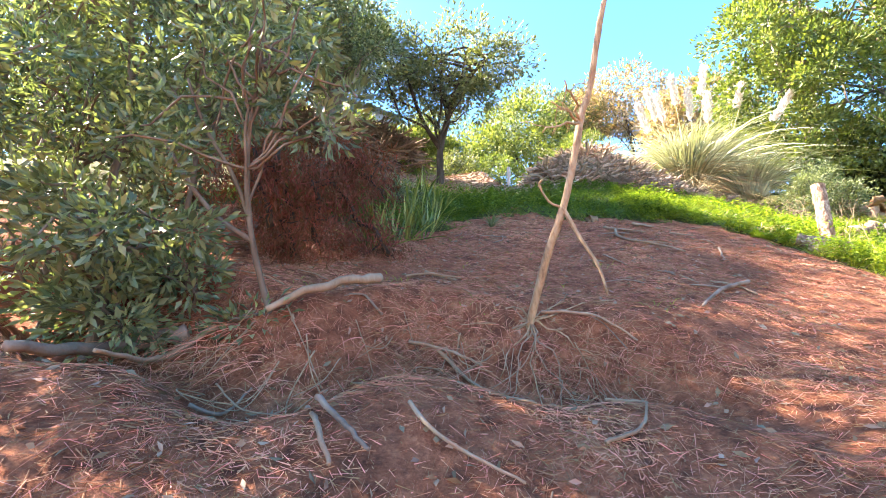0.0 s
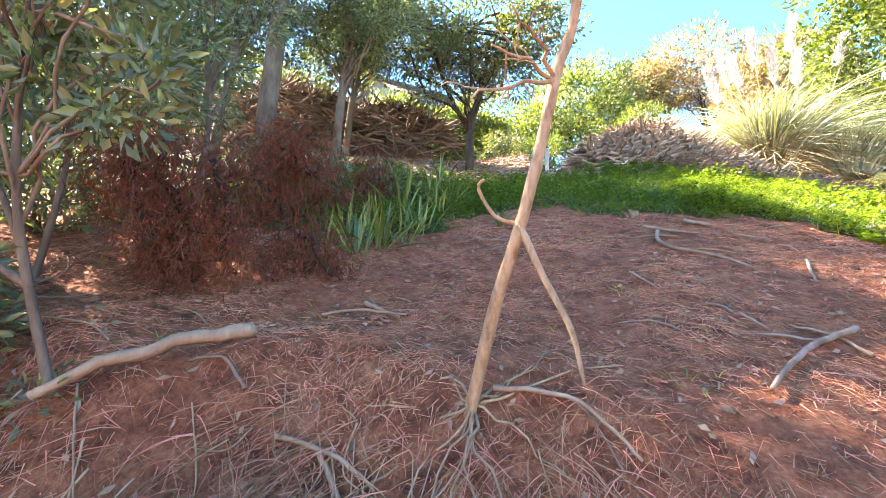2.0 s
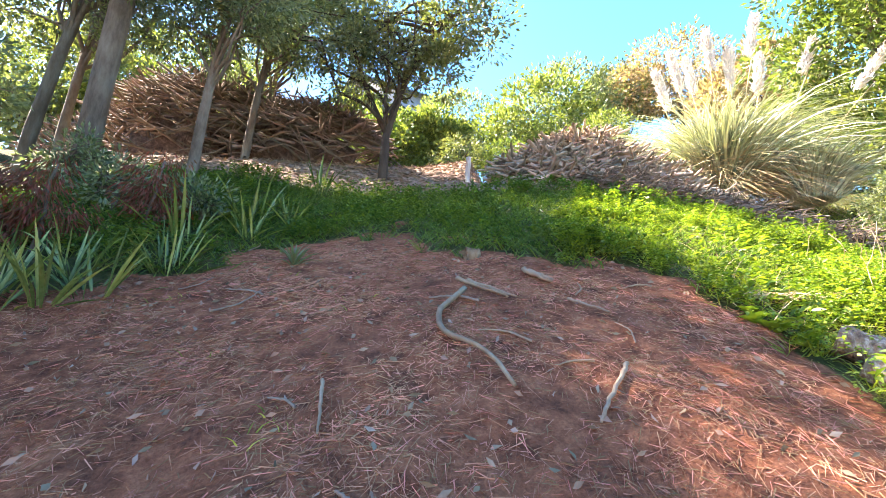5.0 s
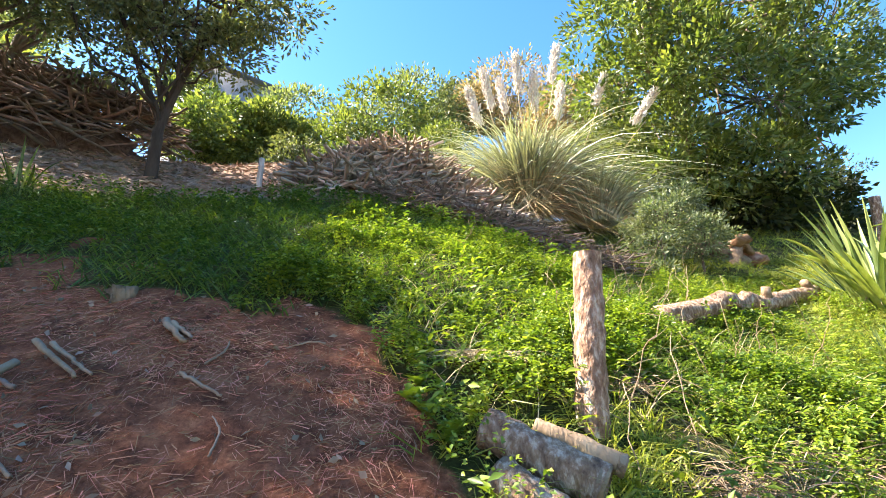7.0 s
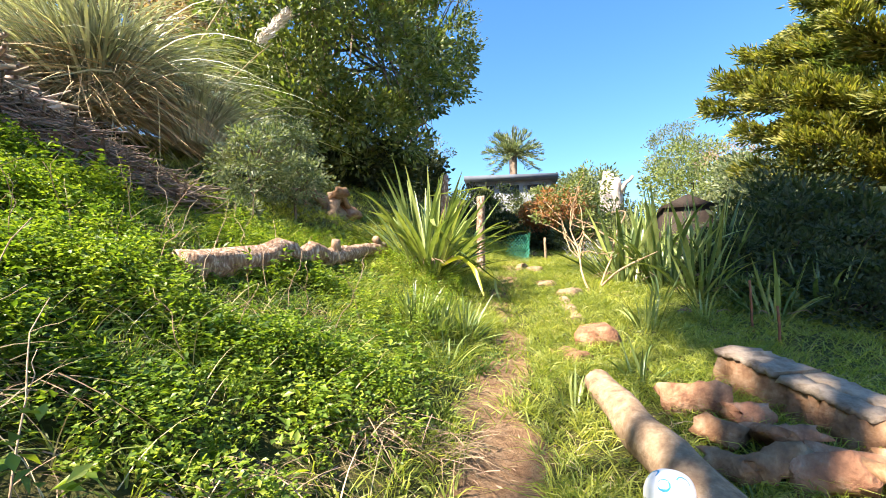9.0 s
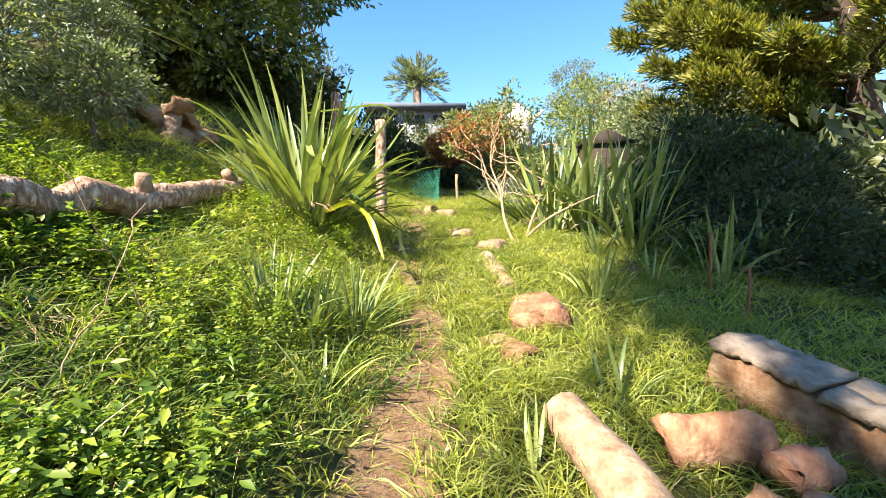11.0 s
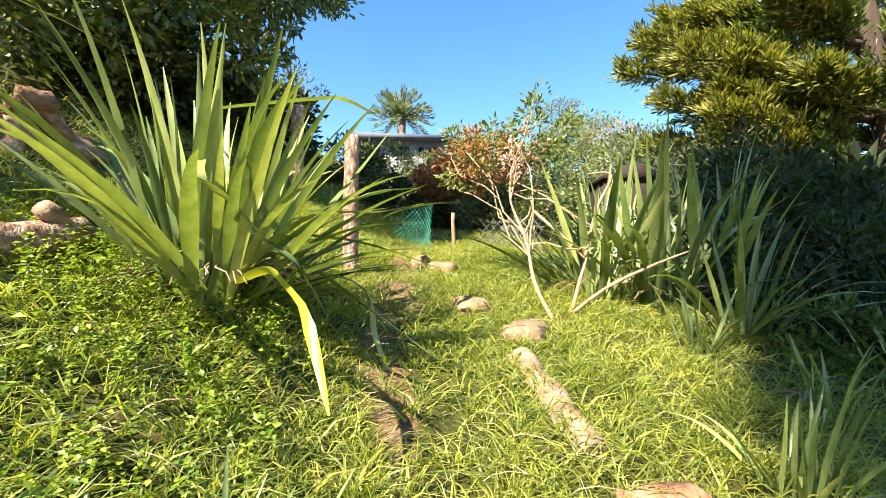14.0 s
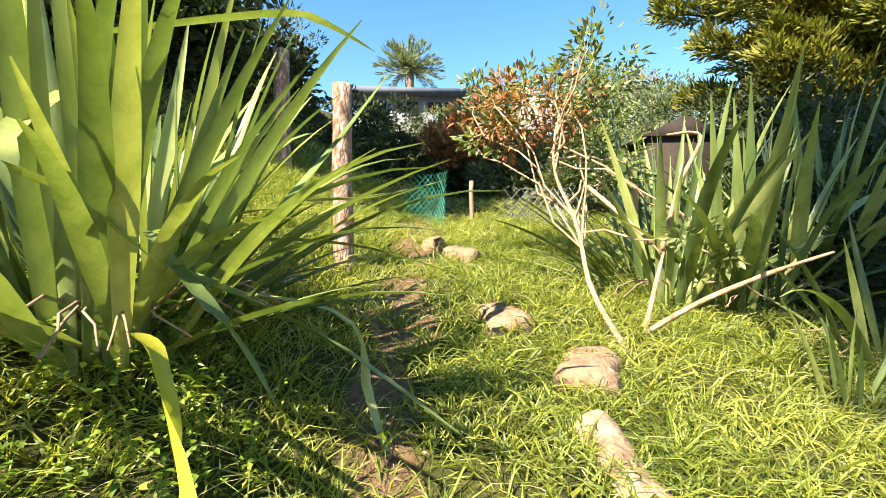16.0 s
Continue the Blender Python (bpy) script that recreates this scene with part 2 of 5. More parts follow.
def tube(pts, radii, sides=7, rough=0.0, cap=True):
    """A tapered, slightly lumpy limb along pts."""
    P = np.asarray(pts, float)
    R = np.interp(np.linspace(0, 1, len(P)), np.linspace(0, 1, len(radii)), radii)
    D = unit(np.gradient(P, axis=0))
    ref = np.array([0.31, 0.2, 0.93]) if abs(D[0][2]) < 0.8 else np.array([1.0, 0.1, 0.0])
    A = unit(np.cross(D, ref))
    B = np.cross(D, A)
    th = np.linspace(0, 2 * np.pi, sides, endpoint=False)
    rr = R[:, None] * (1 + rough * RNG.normal(size=(len(P), sides)))
    V = P[:, None] + rr[..., None] * (np.cos(th)[None, :, None] * A[:, None] + np.sin(th)[None, :, None] * B[:, None])
    V = V.reshape(-1, 3)
    i, j = np.meshgrid(np.arange(len(P) - 1), np.arange(sides), indexing="ij")
    a, b = i * sides + j, i * sides + (j + 1) % sides
    Q = np.stack([a, b, b + sides, a + sides], -1).reshape(-1, 4)
    if cap:
        V = np.concatenate([V, P[:1], P[-1:]])
        n = len(P) * sides
        jj = np.arange(sides)
        Q = np.concatenate([Q, np.stack([(jj + 1) % sides, jj, np.full(sides, n), np.full(sides, n)], -1),
                            np.stack([n - sides + jj, n - sides + (jj + 1) % sides, np.full(sides, n + 1), np.full(sides, n + 1)], -1)])
    return V, tris(Q)


def tris(Q):
    T = np.concatenate([Q[:, [0, 1, 2]], Q[:, [0, 2, 3]]])
    return T[(T[:, 0] != T[:, 1]) & (T[:, 1] != T[:, 2]) & (T[:, 0] != T[:, 2])]


def bent(a, b, n=8, wob=0.04, sag=0.0):
    """A crooked line from a to b."""
    a, b = np.asarray(a, float), np.asarray(b, float)
    u = np.linspace(0, 1, n)[:, None]
    L = np.linalg.norm(b - a)
    w = RNG.normal(size=(n, 3)) * wob * L
    w = (w + np.roll(w, 1, 0)) / 2 * (np.sin(u * np.pi) ** 0.5)
    P = a + (b - a) * u + w
    P[:, 2] -= sag * L * np.sin(u[:, 0] * np.pi)
    return P


def smooth_line(ctrl, n=24):
    C = np.asarray(ctrl, float)
    t = np.linspace(0, len(C) - 1, n)
    i = np.clip(t.astype(int), 0, len(C) - 2)
    f = (t - i)[:, None]
    p0, p1, p2, p3 = C[np.maximum(i - 1, 0)], C[i], C[i + 1], C[np.minimum(i + 2, len(C) - 1)]
    return 0.5 * (2 * p1 + (p2 - p0) * f + (2 * p0 - 5 * p1 + 4 * p2 - p3) * f ** 2 + (3 * p1 - p0 - 3 * p2 + p3) * f ** 3)


def leaves(C, D, length, width, fold=0.25):
    """A folded pointed leaf at each of C, along D."""
    n = len(C)
    D = unit(D)
    S = unit(np.cross(D, RNG.normal(size=(n, 3))))
    U = np.cross(S, D)
    L = (length * RNG.uniform(0.6, 1.3, n))[:, None]
    W = (width * RNG.uniform(0.7, 1.3, n))[:, None]
    V = np.stack([C, C + D * L * 0.5 + S * W / 2 + U * W * fold, C + D * L - U * L * 0.12, C + D * L * 0.5 - S * W / 2 + U * W * fold], 1)
    k = np.arange(n)[:, None] * 4
    T = np.concatenate([k + [0, 1, 2], k + [0, 2, 3]], 1).reshape(-1, 3)
    return V.reshape(-1, 3), T


def blades(B, D, length, width, droop=0.5, seg=3, out=0.6):
    """Curved grass blades rooted at B, starting along D."""
    n = len(B)
    D = unit(D)
    L = length * RNG.uniform(0.55, 1.35, n)
    W = width * RNG.uniform(0.7, 1.3, n)
    S = unit(np.cross(D, RNG.normal(size=(n, 3))))
    H = D.copy()
    H[:, 2] = 0
    H = unit(H + RNG.normal(size=(n, 3)) * [0.3, 0.3, 0])
    V = []
    for q in np.linspace(0, 1, seg + 1):
        c = B + D * (L * q)[:, None] + H * (L * droop * out * q * q)[:, None]
        c[:, 2] -= L * droop * 0.7 * q ** 2.2
        w = (W * (1 - 0.97 * q ** 1.5) / 2)[:, None]
        V += [c - S * w, c + S * w]
    V = np.stack(V, 1)
    m = V.shape[1]
    F = []
    for i in range(seg):
        F += [[2 * i, 2 * i + 1, 2 * i + 3], [2 * i, 2 * i + 3, 2 * i + 2]]
    T = (np.arange(n)[:, None, None] * m + np.array(F)[None]).reshape(-1, 3)
    return V.reshape(-1, 3), T


def ball_points(n, c, r, shell=0.5):
    d = unit(RNG.normal(size=(n, 3)))
    q = (shell + (1 - shell) * RNG.random(n)) ** 0.6
    return np.asarray(c) + d * q[:, None] * np.asarray(r), d


def clumped(c, r, clumps, per, size, shell=0.55):
    """Leaf seats in uneven clumps through an ellipsoid."""
    cc, cd = ball_points(clumps, c, r, shell)
    s = size * RNG.uniform(0.5, 1.4, clumps)
    i = np.repeat(np.arange(clumps), per)
    d = unit(RNG.normal(size=(len(i), 3)))
    return cc[i] + d * (s[i] * RNG.random(len(i)) ** 0.5)[:, None] * [1, 1, 0.7], unit(d + 0.6 * cd[i] + [0, 0, 0.1]), cc


def lump(c, r, n=14, rough=0.12, flat=False):
    """An uneven boulder or block."""
    th, ph = np.meshgrid(np.linspace(0, 2 * np.pi, n, endpoint=False), np.linspace(0, np.pi, n // 2 + 1))
    e = 0.55 if flat else 0.9
    sg = lambda v: np.sign(v) * np.abs(v) ** e
    V = np.stack([sg(np.cos(th)) * sg(np.sin(ph)), sg(np.sin(th)) * sg(np.sin(ph)), sg(np.cos(ph))], -1)
    V = V * (1 + rough * (RNG.random(V.shape[:2])[..., None] - 0.5))
    V[0], V[-1] = V[0].mean(0), V[-1].mean(0)
    V = V.reshape(-1, 3) * np.asarray(r) + np.asarray(c)
    i, j = np.meshgrid(np.arange(n // 2), np.arange(n), indexing="ij")
    a, b = i * n + j, i * n + (j + 1) % n
    return V, tris(np.stack([a, a + n, b + n, b], -1).reshape(-1, 4))


def box(c, s, rz=0.0, bev=0.0):
    x, y, z = np.asarray(s) / 2
    bm = bmesh.new()
    bmesh.ops.create_cube(bm, size=1)
    for v in bm.verts:
        v.co = Vector((v.co.x * 2 * x, v.co.y * 2 * y, v.co.z * 2 * z))
    if bev:
        bmesh.ops.bevel(bm, geom=bm.edges[:], offset=bev, segments=2, affect="EDGES")
    bmesh.ops.triangulate(bm, faces=bm.faces[:])
    bm.verts.index_update()
    V = np.array([v.co[:] for v in bm.verts])
    T = np.array([[v.index for v in f.verts] for f in bm.faces])
    bm.free()
    ca, sa = math.cos(rz), math.sin(rz)
    V = V @ np.array([[ca, sa, 0], [-sa, ca, 0], [0, 0, 1]])
    return V + np.asarray(c), T


# ---- ground ----
LINE_X = (-6, -1.5, 0.43, 1.1, 1.9, 3.36, 4.37, 5.9, 7.5, 8.3, 9.2, 12.1, 15, 22, 40)
LINE_Y = (-5, -2, -0.15, 0.9, 1.68, 2.58, 2.96, 3.7, 4.52, 4.95, 5.4, 6.93, 7.9, 10, 15)
LINE_Z = (-1.6, -0.5, 0.15, 0.62, 1.15, 1.65, 1.86, 2.0, 2.3, 2.45, 2.7, 3.55, 4.2, 5.2, 7.5)
_gx = np.linspace(-30, 60, 1801)


def _smoothed(v):
    k = np.exp(-0.5 * (np.arange(-30, 31) * 0.05 / 0.45) ** 2)
    return np.convolve(np.pad(v, 30, "edge"), k / k.sum(), "valid")


_gy, _gz = _smoothed(np.interp(_gx, LINE_X, LINE_Y)), _smoothed(np.interp(_gx, LINE_X, LINE_Z))


def side(x, y):
    """Metres up the slope from the walked line."""
    return y - np.interp(x, _gx, _gy)


def ground_z(x, y):
    x, y = np.asarray(x, float), np.asarray(y, float)
    s, zc = side(x, y), np.interp(x, _gx, _gz)
    k = 0.56 - 0.06 * np.clip((x - 5) / 3, 0, 1)
    up = np.log1p(np.exp(np.clip((s - 0.1) / 0.15, -50, 50))) * 0.15
    up = np.where(up > 13, 13 + 12 * np.tanh((up - 13) / 24), up)
    dn = np.maximum(-np.log1p(np.exp(np.clip((-s - 1.0) / 0.5, -50, 50))) * 0.5, -14)
    z = zc + k * up + 0.22 * dn
    w = np.clip((3.6 - x) / 1.5, 0, 1)
    sc = np.where(s > 0, np.where(s > 13, 13 + 12 * np.tanh((s - 13) / 24), s), np.maximum(s, -20) * 0.5)
    z = z * (1 - w) + w * (zc + 0.535 * sc)
    # a low broken bank across the first slope
    edge = 2.55 + 0.22 * np.sin(x * 2.1) + 0.1 * np.sin(x * 5.3)
    bank = 0.3 * np.exp(-((y - edge + 0.22) / 0.3) ** 2) - 0.1 * np.exp(-((y - edge - 0.25) / 0.3) ** 2)
    return z - bank * np.clip((2.3 - x) / 0.8, 0, 1)


def relief(x, y):
    return 0.02 * np.sin(3.1 * x + 1.3 * y) * np.sin(2.3 * y - x) + 0.012 * np.sin(9 * x + 4) * np.sin(8 * y + x) + 0.008 * np.sin(21 * x + 3 * y) * np.sin(19 * y)


def G(x, y):
    return ground_z(x, y) + relief(np.asarray(x, float), np.asarray(y, float))


def on(x, y, dz=0.0):
    return np.array([x, y, float(G(x, y)) + dz])


def cells(x, y, size, seed):
    """Smooth random field from 0 to 1 with blobs of about the given size."""
    tab = np.random.default_rng(seed).random((64, 64))
    u, v = np.asarray(x, float) / size + 300, np.asarray(y, float) / size + 300
    i, j = np.floor(u).astype(int), np.floor(v).astype(int)
    f, g = u - i, v - j
    f, g = f * f * (3 - 2 * f), g * g * (3 - 2 * g)
    i, j, i1, j1 = i % 64, j % 64, (i + 1) % 64, (j + 1) % 64
    return (tab[i, j] * (1 - f) + tab[i1, j] * f) * (1 - g) + (tab[i, j1] * (1 - f) + tab[i1, j1] * f) * g


def litter_mask(x, y):
    """Fallen pine needles cover the first knoll."""
    top = np.interp(x, (-8, -0.5, 0.2, 0.6, 1.2, 1.8, 2.5, 3.1, 3.5, 3.9, 4.2, 4.4, 4.6), (4.6, 4.6, 5.2, 6.0, 6.5, 6.6, 6.3, 5.95, 5.7, 5.4, 4.95, 4.4, 2.0))
    n = 0.6 * cells(x, y, 0.55, 21) + 0.4 * cells(x, y, 0.2, 22) - 0.5
    return np.clip((top - y + 1.7 * n) / 0.35 + 0.5, 0, 1) * np.clip((4.6 - x + 1.1 * n) / 0.2, 0, 1)


def dirt_mask(x, y):
    s = side(x, y) + 0.06 * np.sin(2.2 * x)
    return np.clip((np.interp(x, (5, 8, 9.5), (0.4, 0.36, 0.27)) + 0.3 * (cells(x, y, 0.3, 31) - 0.5) - np.abs(s - 0.02)) / 0.2, 0, 1) * np.interp(x, (7, 10), (1, 0.75)) * np.clip((x - 3.2) / 0.8, 0, 1)


def mulch_mask(x, y):
    return np.clip((y - 8.6 - 0.25 * np.sin(x)) / 0.8, 0, 1) * np.clip((4.8 - x + 0.2 * (y - 9)) / 0.8, 0, 1) * np.clip((20 - y) / 3, 0, 1)


def warped(lo, a, b, hi, step, growth=1.16):
    mid = list(np.arange(a, b, step))
    up, d = [], step
    v = b
    while v < hi:
        up.append(v)
        d *= growth
        v += d
    dn, d, v = [], step, a
    while v > lo:
        d *= growth
        v -= d
        dn.append(v)
    return np.array(dn[::-1] + mid + up + [hi])


gx, gy = warped(-600, -3, 15, 600, 0.07), warped(-600, -1.5, 11, 600, 0.07)
XX, YY = np.meshgrid(gx, gy, indexing="ij")
ZZ = G(XX, YY)
nx, ny = XX.shape
ii, jj = np.meshgrid(np.arange(nx - 1), np.arange(ny - 1), indexing="ij")
qa = (ii * ny + jj).ravel()
gm = mesh_of("ground", np.stack([XX, YY, ZZ], -1).reshape(-1, 3), np.stack([qa, qa + ny, qa + ny + 1, qa + 1], -1), ground_material(), True)
for key, fn in (("litter", litter_mask), ("dirt", dirt_mask), ("mulch", mulch_mask)):
    at = gm.attributes.new(key, "FLOAT", "POINT")
    at.data.foreach_set("value", fn(XX, YY).ravel().astype(np.float32))
tagged(new("ground", gm), "sloping earth with rust-brown pine litter, green bank and worn path", "ground", "", "structure")


# ---- plants ----
def plant(name, base, crowns, leaf, label, category, trunk=None, bark=M_BARK, r0=0.05, clumps=60, per=60, size=0.3, ll=0.06, lw=0.025, limbs=14, group="", shell=0.55, trunk_part="trunk"):
    """Trunk, limbs that reach the clumps, and a crown of single leaves."""
    ob = thing(name, base, label, category, group)
    line = smooth_line(trunk, 18) if trunk is not None else bent(base, np.mean([c for c, _ in crowns], 0), 8, 0.05)
    part(trunk_part, tube(line, (r0, r0 * 0.75, r0 * 0.35), 9, 0.05), bark, ob, smooth=True)
    allV, tw = [], []
    tot = sum(np.prod(r) ** (2 / 3) for _, r in crowns)
    for c, r in crowns:
        k = max(6, int(clumps * np.prod(r) ** (2 / 3) / tot))
        P, D, cc = clumped(c, r, k, per, size, shell)
        allV.append(leaves(P, D, ll, lw))
        for q in cc[RNG.permutation(len(cc))[:max(3, limbs * k // clumps)]]:
            s = line[min(17 if trunk is not None else 7, int(RNG.uniform(0.35, 0.98) * len(line)))]
            n = np.linalg.norm(q - s)
            tw.append(tube(bent(s, q, 7, 0.07, -0.06), (min(r0 * 0.45, 0.012 + 0.012 * n), 0.006), 5, cap=False))
    part("branching", joined(tw), bark, ob)
    part("crown", joined(allV), leaf, ob)
    return ob


def arr(*v):
    return np.array(v, float)


# ---- timber and posts ----
up_ = arr(0, 0, 1)


def hewn(a, b, section, n=22, rough=0.012, groove=0.0):
    """A split timber: a closed section in (across, up) swept from a to b, with a worn, grooved surface and rough ends."""
    a, b = np.asarray(a, float), np.asarray(b, float)
    f = unit((b - a)[None])[0]
    r = unit(np.cross(f, up_)[None])[0]
    u = np.cross(r, f)
    S = np.asarray(section, float)
    m = len(S)
    P = []
    for q in np.linspace(0, 1, n):
        g = 1 + groove * math.sin(q * 37 + 2 * math.sin(q * 11)) + 0.04 * math.sin(q * 9)
        jag = RNG.normal(size=m) * (0.02 if q in (0, 1) else 0.004)
        sec = S * [g, 1 + 0.03 * math.sin(7 * q)] + RNG.normal(size=S.shape) * rough
        P.append(a + f * (np.linalg.norm(b - a) * q + jag)[:, None] + r * sec[:, :1] + u * sec[:, 1:])
    P += [np.repeat(P[0].mean(0)[None], m, 0), np.repeat(P[-1].mean(0)[None], m, 0)]
    V = np.concatenate(P)
    Q, j = [], np.arange(m)
    for i in range(n - 1):
        Q.append(np.stack([i * m + j, i * m + (j + 1) % m, (i + 1) * m + (j + 1) % m, (i + 1) * m + j], -1))
    Q.append(np.stack([n * m + j, n * m + j, (j + 1) % m, j], -1))
    Q.append(np.stack([(n - 1) * m + j, (n - 1) * m + (j + 1) % m, (n + 1) * m + j, (n + 1) * m + j], -1))
    return V, tris(np.concatenate(Q))


def log_thing(name, a, b, r, mat, label, category, rough=0.06, sides=12, ends=None, group="", n=14, wob=0.01):
    a, b = np.asarray(a, float), np.asarray(b, float)
    ob = thing(name, (a + b) / 2, label, category, group)
    P = bent(a, b, n, wob)
    part("bark", tube(P, r, sides, rough, cap=False), mat, ob)
    d = unit((b - a)[None])[0]
    for e, q, rr in ((P[0], -1, r[0]), (P[-1], 1, r[-1])):
        part("cut_end", tube([e - d * q * 0.03, e + d * q * 0.004], (rr * 0.97, rr * 0.95), sides), ends or M_SAWN, ob, "pale sawn end grain")
    return ob


POST = on(5.12, 4.9)
post = thing("fence_post", POST, "upright round pine post with peeling bark in the grass", "post")
part("shaft", tube(bent(POST + [-0.03, -0.02, -0.3], (5.16, 4.93, 3.57), 30, 0.003), (0.08, 0.075, 0.071), 18, 0.045, cap=False), M_POST, post)
part("top", tube([(5.16, 4.93, 3.55), (5.16, 4.93, 3.576)], (0.071, 0.067), 16, 0.02), M_SAWN, post, "pale weathered cut top")
log_thing("log", arr(4.53, 4.67, 2.7) + [0, 0, 0.09], arr(4.88, 4.42, 2.52) + [0, 0, 0.1], (0.075, 0.08, 0.085), M_POST, "weathered log lying at the foot of the post", "log", group="logs by the post")
log_thing("log", arr(4.53, 4.51, 2.61) + [0, 0, 0.05], arr(4.67, 4.34, 2.5) + [0, 0, 0.05], (0.07, 0.075, 0.08), M_POST, "weathered log lying at the foot of the post", "log", group="logs by the post")
log_thing("log", arr(4.75, 4.7, 2.69) + [0, 0, 0.1], arr(5.03, 4.53, 2.56) + [0, 0, 0.1], (0.03, 0.04, 0.045), M_DEADWOOD, "thin bleached log on top of the pile", "log", group="logs by the post")

fallen = thing("fallen_log", on(8.2, 7.2), "long rotting fallen trunk with flaking bark in the grass", "log")
fa, fb = arr(6.64, 6.45, 3.33) + [0, 0, 0.07], arr(9.8, 7.63, 3.78) + [0, 0, 0.09]
part("trunk", tube(bent(fa, fb, 22, 0.01), (0.1, 0.12, 0.09, 0.1, 0.085, 0.1), 16, 0.09), M_POST, fallen)
for k, q in enumerate((0.3, 0.62, 0.98)):
    s = fa + (fb - fa) * q
    part("branch_stub", tube(bent(s, s + arr(0.05 - 0.1 * k, -0.05, 0.14), 4), (0.06, 0.05), 9, 0.06), M_SAWN, fallen, "broken stub with pale wood")

# edging logs and blocks beside the path
log_thing("edging_log", on(8.66, 4.38, 0.06), on(7.3, 3.4, 0.05), (0.1, 0.12, 0.13), M_SAWN, "smooth pale barkless log edging the path", "log", 0.02, 14)
log_thing("edging_log", arr(10.98, 5.51, 3.16), arr(10.24, 5.07, 2.93), (0.075, 0.085), M_SAWN, "pale barkless log edging the path", "log", 0.03, 14)
for p, r, m, lb in ((arr(9.84, 4.74, 2.82), (0.25, 0.19, 0.1), M_REDWOOD, "reddish rotten log round in the grass"),
                    (arr(9.29, 4.8, 2.67), (0.18, 0.12, 0.06), M_REDWOOD, "split log round in the grass"), (arr(11.35, 5.55, 3.25), (0.16, 0.13, 0.08), M_STONE, "tan sandstone block by the path"),
                    (arr(11.71, 6.06, 3.39), (0.18, 0.13, 0.07), M_STONE, "flat tan stone by the path"), (arr(13.02, 7.07, 3.74), (0.14, 0.1, 0.1), M_STONE, "upright tan paver edging the path"), (arr(12.75, 6.71, 3.66), (0.17, 0.08, 0.1), M_STONE, "upright tan paver edging the path"),
                    (arr(2.66, 5.83, 3.39), (0.06, 0.05, 0.06), M_STONE, "small grey stone on the litter")):
    q = np.asarray(p) + [0, 0, r[2] * 0.12]
    st = thing("edging_block", q, lb, "stone")
    yaw = 0.45 + 0.6 * math.sin(7 * q[0])
    dv = arr(math.cos(yaw), math.sin(yaw), 0.05) * r[0]
    w_, h_ = r[1], r[2]
    part("block", hewn(q - dv, q + dv, ((-w_, -h_ * 1.4), (-w_ * 1.04, h_ * 0.2), (-w_ * 0.8, h_ * 0.75), (-w_ * 0.2, h_ * 0.95), (w_ * 0.45, h_), (w_ * 0.9, h_ * 0.6), (w_ * 1.05, -h_ * 0.2), (w_, -h_ * 1.4)), 14, 0.006, 0.05), m, st)

slab = thing("squared_log", on(9.3, 3.2), "large split log with weathered grey top and orange side", "log")
sa, sb = arr(9.55, 3.58, 2.6), arr(8.84, 2.78, 2.36)
part("log_body", hewn(sa, sb, ((-0.2, -0.22), (-0.21, -0.1), (-0.19, 0.0), (-0.2, 0.1), (-0.17, 0.17), (0.0, 0.175), (0.17, 0.15), (0.22, 0.02), (0.2, -0.14), (0.1, -0.24)), 40, 0.01, 0.07), M_REDWOOD, slab)
mid = sa + (sb - sa) * 0.46
part("weathered_top", hewn(sa + [0, 0, 0.185], mid + [0, 0, 0.19], ((-0.23, -0.02), (-0.22, 0.015), (0.0, 0.022), (0.17, 0.012), (0.18, -0.02)), 20, 0.006), M_GREYTOP, slab, "cracked grey weathered top")
part("weathered_top", hewn(mid + (sb - sa) * 0.015 + [0, 0, 0.18], sb + [0, 0, 0.18], ((-0.24, -0.02), (-0.22, 0.015), (-0.02, 0.018), (-0.015, -0.02)), 20, 0.006), M_GREYTOP, slab, "cracked grey weathered top")
part("weathered_top", hewn(mid + (sb - sa) * 0.03 + [0, 0, 0.18], sb + [0, 0, 0.17], ((0.01, -0.02), (0.015, 0.022), (0.17, 0.018), (0.19, -0.02)), 20, 0.006), M_GREYTOP, slab, "cracked grey weathered top")
for x, y, ang, l, r, arc in ((8.72, 3.78, 2.0, 0.4, 0.12, 4.2), (8.7, 3.5, 2.3, 0.24, 0.1, 3.4), (8.36, 3.6, 1.2, 0.22, 0.09, 3.6), (8.4, 3.4, 0.5, 0.3, 0.1, 2.4), (8.5, 3.26, 2.2, 0.22, 0.1, 2.8), (8.4, 3.04, 1.5, 0.34, 0.1, 3.2), (8.56, 2.72, 1.9, 0.42, 0.14, 4.4), (8.12, 3.36, 2.5, 0.34, 0.11, 3.0),
                             (8.16, 3.16, 1.8, 0.3, 0.11, 3.6), (8.28, 2.96, 0.9, 0.36, 0.11, 2.6), (8.0, 3.53, 1.0, 0.24, 0.09, 3.2)):
    p = on(x, y, r * 0.55)
    d = arr(math.cos(ang), math.sin(ang), RNG.normal() * 0.12) * l / 2
    fw = thing("firewood", p, "short split length of reddish firewood on the grass", "firewood", "firewood by the split log")
    th = np.linspace(RNG.uniform(-0.5, 0.5), arc, 9)
    sec = [(r * math.cos(t_), r * math.sin(t_)) for t_ in th] + ([(0.01, 0.0)] if arc < 3.9 else [])
    part("split_wood", hewn(p - d, p + d, sec, 9, r * 0.05, 0.04), M_REDWOOD, fw)

